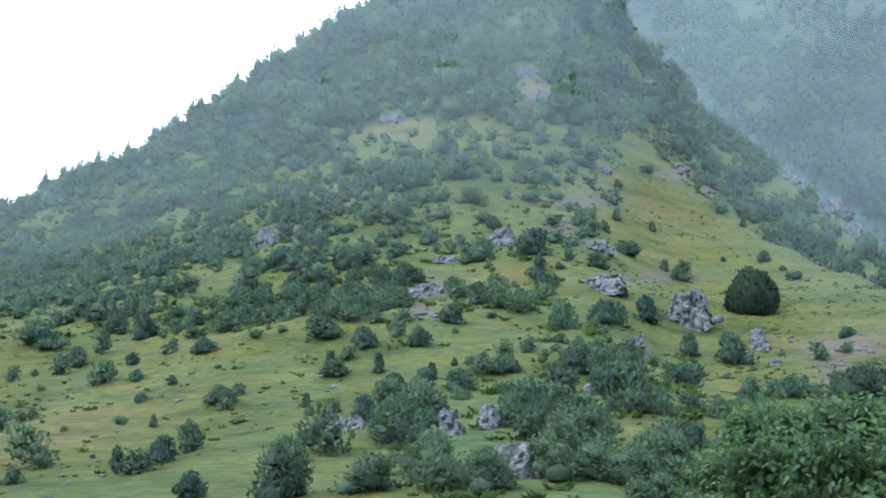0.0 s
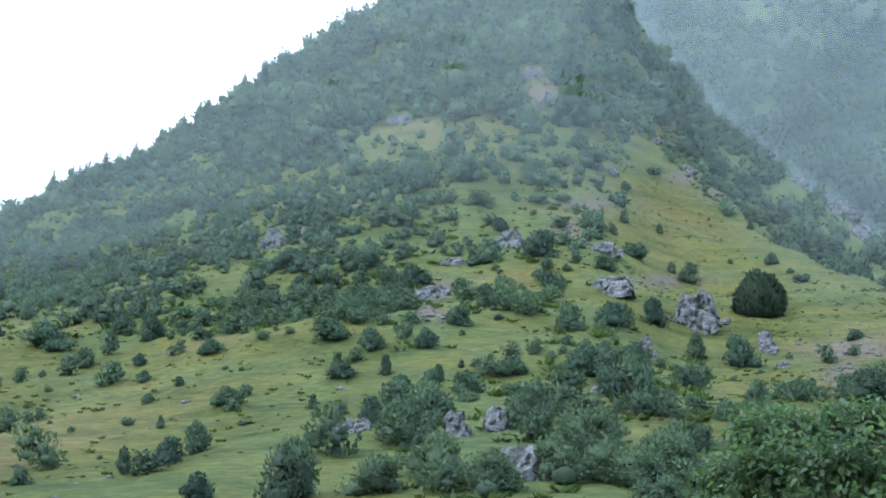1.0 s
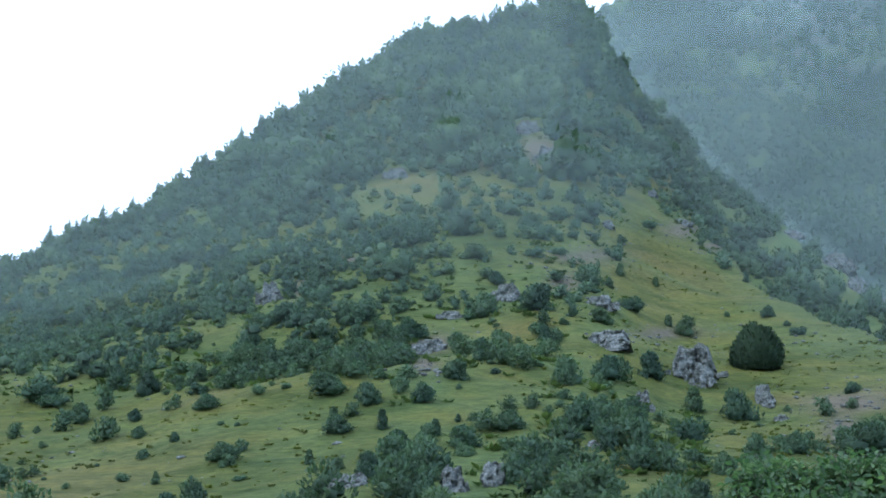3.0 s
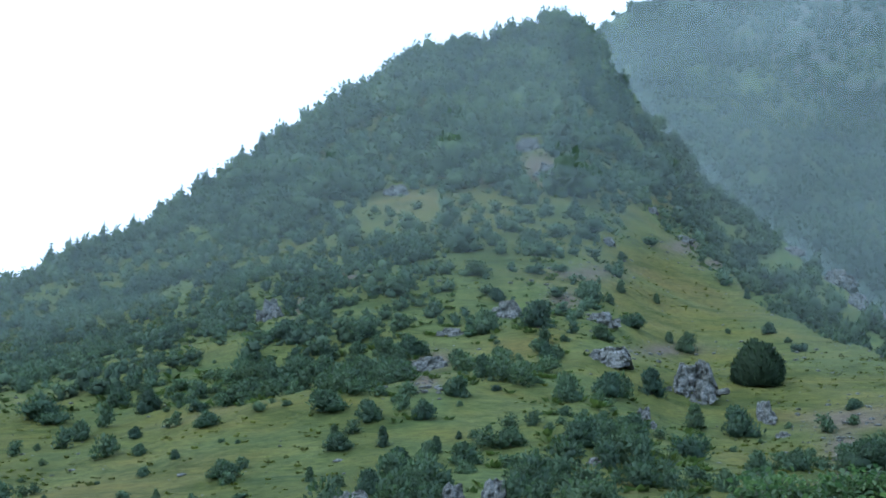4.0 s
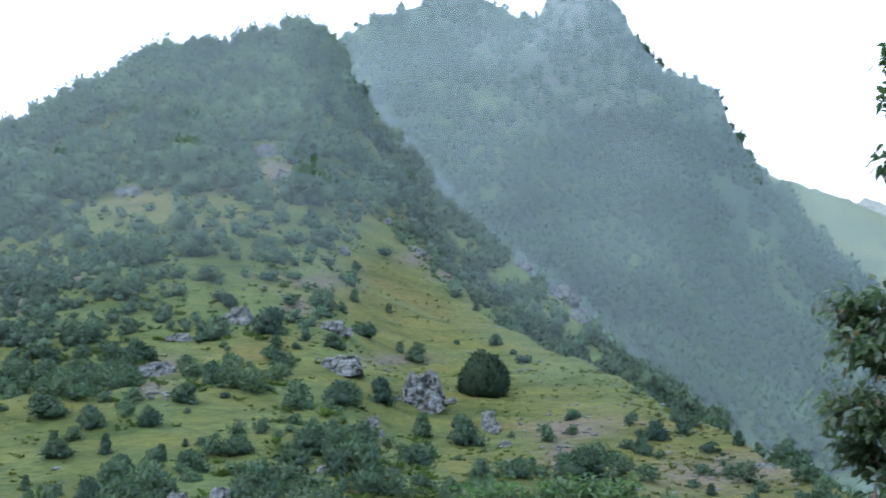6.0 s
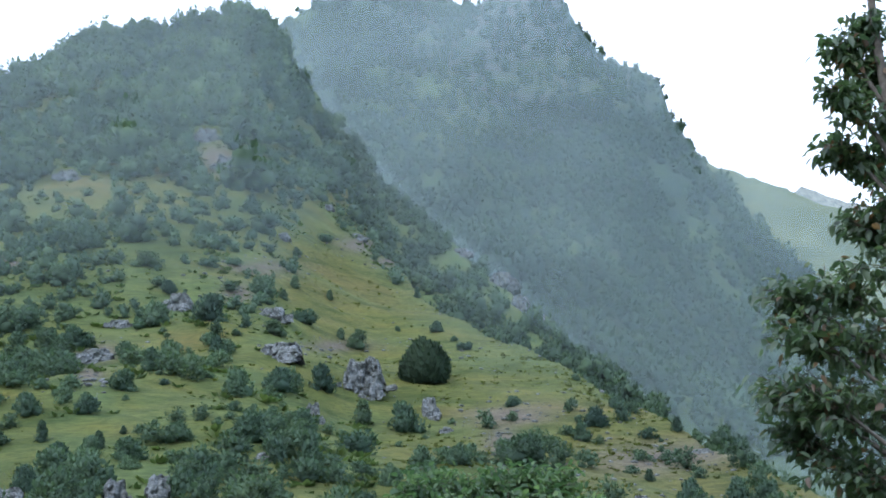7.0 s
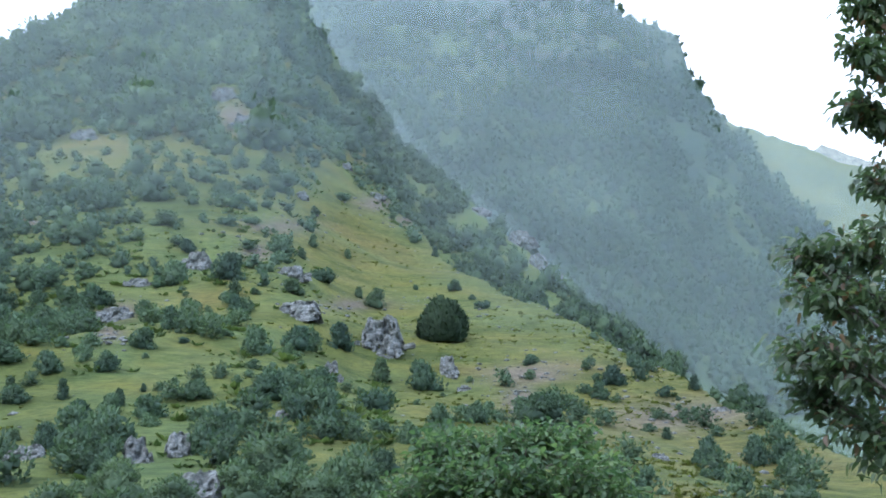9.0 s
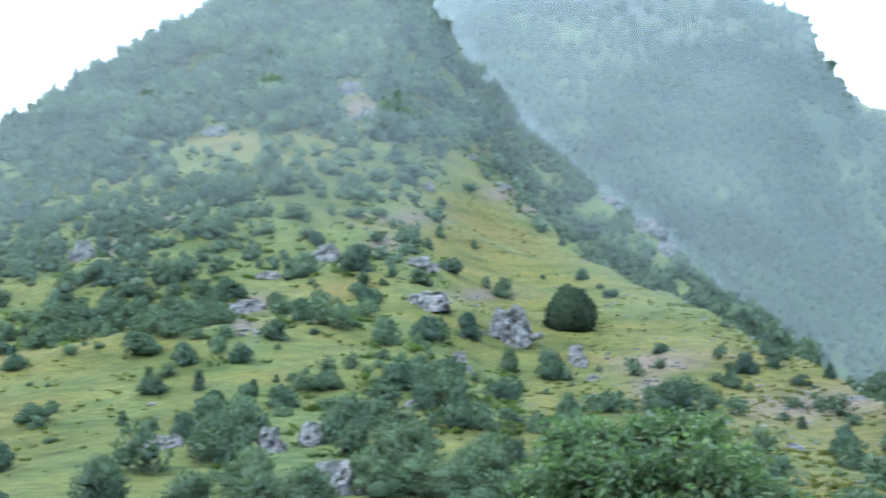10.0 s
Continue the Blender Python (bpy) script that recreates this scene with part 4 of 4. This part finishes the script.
low_heath, tussocks = [], []  # placed by the same scrub thickness
bs = r.uniform(-21, 29, 24000)
dists = np.sqrt(85 ** 2 + r.random(24000) * (profile(HILL, bs, 2) ** 2 - 85 ** 2))
patchy = fbm(dists * np.sin(np.radians(bs)) / 16 + 5, dists / 16, 3)
for b, dist, z, rise, more in zip(bs, dists, hill_height(bs, dists), profile(HILL, bs, 1), patchy):
    e = math.degrees(math.atan2(z - EYE.z, dist))
    x, y = dist * math.sin(radians(b)), dist * math.cos(radians(b))
    if r.random() < max(0.0, thick(b, e, rise) - 0.05) * (0.8 + more):
        w = 0.7 + 1.5 * r.random() ** 2
        low_heath.append((x, y, z - 0.1, w, w * r.uniform(0.5, 0.9), r.random() * 6))
    elif r.random() < 0.2 + more:
        w = 0.4 + 0.7 * r.random() ** 2
        tussocks.append((x, y, z - 0.05, w, w * r.uniform(0.4, 0.7), r.random() * 6))
thinned("low_heath", "low green heath and herbs between the bushes", "heath", M_HEATH, [tussock(s, 14, 0.8, 0.7) for s in range(80, 86)], low_heath)
thinned("grass_tussocks", "tufts of tall yellow-green grass on the meadow", "grass", M_TUSSOCK, [tussock(s, 10, 1.0, 0.5) for s in range(90, 96)], tussocks)

flank = []
bs = r.uniform(6.8, 30, 1900)
near_edge, far_edge = profile(HILL, bs, 2) + 25, profile(FLANK, bs, 2)
dists = near_edge + r.random(1900) * np.maximum(far_edge - near_edge, 1)
for b, dist, z in zip(bs, dists, hill_height(bs, dists)):
    if kept_free(b, math.degrees(math.atan2(z - EYE.z, dist))):
        continue
    w = 2.2 + 6.0 * r.random() ** 2
    flank.append((dist * math.sin(radians(b)), dist * math.cos(radians(b)), z - 0.4, w, w * r.uniform(0.8, 1.3), r.random() * 6))
thinned("gully_wood", "green leafy wood filling the gully behind the spur", "woods", M_FLANK, LIGHT_F, flank)

far = []
TINY = [bush_mesh(s, 2, 26, 0.95, 0.3, 0.4, 0.26, 0.4, 1.0) for s in range(60, 68)]
bs = r.uniform(6.5, 33, 5600)
mount_table = np.array(MOUNT, float)
dists = 800 + r.random(5600) ** 0.8 * (np.interp(bs, mount_table[:, 0], mount_table[:, 2]) - 804)
glades = fbm(dists * np.sin(np.radians(bs)) / 90, dists / 120, 3)
for b, dist, z, glade in zip(bs, dists, mount_height(bs, dists), glades):
    up = math.degrees(math.atan2(z - EYE.z, dist))
    if r.random() < max(0.0, (up - 19) / 9) * min(1, max(0, (b - 11) / 5)) or r.random() < (glade - 0.1) * 2.0:
        continue
    w = r.uniform(11, 21) if up < 19 else r.uniform(9, 16)
    far.append((dist * math.sin(radians(b)), dist * math.cos(radians(b)), z - 1, w, w * r.uniform(0.9, 1.4), r.random() * 6))
thinned("mountain_wood", "misty green wood covering the far mountain", "woods", M_FAR_LEAF, TINY, far)

stones = []
PEBBLE = [(ICO_V * (0.5, 0.4, 0.3) * (0.7 + 0.6 * r.random((12, 1))), ICO_F) for k in range(6)]
for k in range(2600):
    if k % 2:
        cb, ce, hb, he = SOIL[int(r.integers(0, len(SOIL)))]
        b, e = cb + r.normal() * hb * 0.8, ce + r.normal() * he * 0.8
        if e > float(profile(HILL, b, 1)) - 0.1:
            continue
        x, y, z, dist = spot(b, e)
    else:
        b = r.uniform(-20, 28)
        dist = math.sqrt(r.uniform(100 ** 2, float(profile(HILL, b, 2)) ** 2))
        x, y = dist * math.sin(radians(b)), dist * math.cos(radians(b))
        z = float(hill_height(np.array([b]), np.array([dist]))[0])
    w = 0.2 + 0.8 * r.random() ** 4
    stones.append((x, y, z + 0.02, w * 1.4, w, r.random() * 6))
thinned("scattered_stones", "loose pale limestone stones lying in the grass", "stones", M_ROCK, PEBBLE, stones)


# ---------------------------------------------------------------- the two near trees
def limb(points, r0, r1, sides=6):
    """A tapering tube through the points."""
    P = np.array(points, float)
    v, f = [], []
    for k, p in enumerate(P):
        d = unit((P[min(k + 1, len(P) - 1)] - P[max(k - 1, 0)])[None])[0]
        s = unit(np.cross(d, (0.31, 0.9, 0.2))[None])[0]
        q = np.cross(d, s)
        rad = r0 + (r1 - r0) * k / (len(P) - 1)
        for a in np.arange(sides) * math.tau / sides:
            v.append(p + rad * (math.cos(a) * s + math.sin(a) * q))
    for k in range(len(P) - 1):
        for a in range(sides):
            b, c = k * sides + a, k * sides + (a + 1) % sides
            f += [(b, c, c + sides), (b, c + sides, b + sides)]
    return np.array(v), np.array(f)


def leaves(pos, way, length, width, r):
    """Oval leaves, folded along the rib and bent down at the tip: four triangles each."""
    n = len(pos)
    way = unit(way)
    side = unit(np.cross(way, (0, 0, 1.0) + r.normal(size=(n, 3)) * 0.45))
    lift = np.cross(side, way)
    L, W = length[:, None], width[:, None]
    a, b = pos + way * L * 0.32, pos + way * L * 0.68 - (0, 0, 0.04) * L
    tip = pos + way * L - np.array((0, 0, 0.16)) * L
    v = np.stack([pos, a + side * W * 0.5 + lift * W * 0.16, b + side * W * 0.42 + lift * W * 0.12, tip,
                  b - side * W * 0.42 + lift * W * 0.12, a - side * W * 0.5 + lift * W * 0.16], 1)
    f = np.array([(0, 1, 2), (0, 2, 3), (0, 3, 4), (0, 4, 5)])[None] + (np.arange(n) * 6)[:, None, None]
    return v.reshape(-1, 3), f.reshape(-1, 3)


def near_tree(name, label, bearing, dist, top, boughs, per, leaf, leaf_mat, seed, droop):
    """Boughs: bearing, rise, offset in depth and size of each leafy bough end as seen from the terrace."""
    r = np.random.default_rng(seed)
    base = np.array([dist * math.sin(radians(bearing)), dist * math.cos(radians(bearing)), 0.0])
    base[2] = float(hill_height(np.array([bearing]), np.array([dist]))[0]) - 0.1
    tree = new(name)
    tree.matrix_basis = Matrix.Translation(base)
    spine = [np.array([0.12 * math.sin(h * 5), 0.1 * math.sin(h * 7 + 1), h * top]) for h in np.linspace(0, 1, 9)]
    part("trunk", mesh_of("trunk", *limb(spine, 0.17, 0.025, 9), M_BARK, True), tree)
    sprays = []
    for n, (b, e, depth, size) in enumerate(boughs):
        d = dist + depth
        end = np.array([d * math.sin(radians(b)), d * math.cos(radians(b)), EYE.z + d * math.tan(radians(e))]) - base
        h = min(max(end[2] - 0.6 - 0.5 * np.hypot(end[0], end[1]), top * 0.25), top * 0.95)
        start = np.array([np.interp(h, [s[2] for s in spine], [s[i] for s in spine]) for i in range(3)])
        mid = (start + end) / 2 + (0, 0, 0.12)
        part("limb", mesh_of("limb", *limb([start, (start + mid) / 2 + (0, 0, 0.05), mid, (mid + end) / 2 + (0, 0, 0.05), end], 0.035, 0.008), M_BARK, True), tree)
        for t in range(per):
            # a twig with its leaves
            o = unit(r.normal(size=3)[None])[0] * size * r.random() ** 0.45
            o[2] *= 0.75
            tip = end + o
            root = mid + (end - mid) * r.uniform(0.2, 1.0)
            sprays.append((root, tip))
    tw, pos, way = [], [], []
    for root, tip in sprays:
        if r.random() < 0.5:
            tw.append(limb([root, (root + tip) / 2 + (0, 0, 0.04), tip], 0.008, 0.003, 3))
        m = int(r.integers(6, 11))
        along = unit((tip - root)[None])[0]
        ps = tip[None] - along[None] * np.linspace(0, 0.35, m)[:, None] + r.normal(size=(m, 3)) * 0.035
        pos.append(ps)
        way.append(along[None] * 0.5 + r.normal(size=(m, 3)) * 0.75 - np.array((0, 0, droop)))
    tagged(part("twig_mass", mesh_of("twig_mass", *joined(tw), M_BARK), tree), kind="stuff")
    pos, way = np.concatenate(pos), np.concatenate(way)
    size = leaf * r.uniform(0.65, 1.25, len(pos))
    part("crown", mesh_of("crown", *leaves(pos, way, size, size * r.uniform(0.42, 0.6, len(pos)), r), leaf_mat), tree)
    return tagged(tree, label, "tree")


RIGHT_BOUGHS = [(33.6, 22.6, 0.1, 0.32), (32.4, 21.8, 0.0, 0.26), (33.8, 20.6, 0.2, 0.42), (32.2, 20.0, -0.2, 0.3), (34.4, 18.8, 0.0, 0.5), (31.8, 17.8, 0.2, 0.3), (33.0, 17.2, 0.3, 0.4),
                (33.6, 15.2, 0.0, 0.45), (32.6, 14.3, 0.2, 0.36), (33.8, 12.8, 0.1, 0.6), (31.2, 12.0, 0.0, 0.42), (29.0, 11.8, 0.2, 0.3), (29.6, 10.2, -0.2, 0.42), (31.8, 9.8, 0.1, 0.6),
                (28.4, 8.0, 0.1, 0.34), (29.8, 7.6, -0.3, 0.5), (32.0, 7.0, 0.2, 0.7), (28.6, 6.2, 0.2, 0.3), (31.0, 4.6, 0.0, 0.55), (33.0, 4.0, 0.1, 0.7), (35.4, 9.0, 0.3, 0.8), (35.6, 14.0, 0.2, 0.7)]
near_tree("leafy_fruit_tree", "tall dark green leafy tree with drooping wet leaves", 34.6, 13.0, 14.0, RIGHT_BOUGHS, 46, 0.115, M_RIGHT_LEAF, 21, 0.55)
LOW_BOUGHS = [(12.6, 4.3, 0.0, 0.5), (13.6, 4.6, 0.8, 0.5), (15.0, 4.3, 0.2, 0.55), (16.4, 4.5, 0.6, 0.5), (17.6, 4.6, 0.0, 0.5), (18.8, 4.5, 0.5, 0.5), (20.0, 3.2, 0.2, 0.5), (11.4, 2.4, 0.4, 0.5),
              (12.8, 2.8, -0.6, 0.7), (14.6, 2.9, -0.9, 0.8), (16.6, 2.9, -0.9, 0.8), (18.6, 2.8, -0.7, 0.8), (20.6, 1.8, -0.2, 0.6), (21.8, 1.4, 0.3, 0.5), (10.8, 0.6, 0.2, 0.6), (12.8, 0.4, -1.0, 0.9),
              (15.2, 0.4, -1.4, 1.0), (17.8, 0.4, -1.4, 1.0), (20.4, 0.0, -0.9, 0.9), (22.6, -0.4, 0.0, 0.7), (16.0, 2.0, 0.8, 1.0), (18.6, 1.8, 0.9, 1.0), (13.6, 1.6, 0.9, 0.9)]
near_tree("walnut_tree", "broad bright green leafy treetop wet with rain", 16.4, 20.0, 9.0, LOW_BOUGHS, 95, 0.13, M_NEAR_LEAF, 22, 0.3)
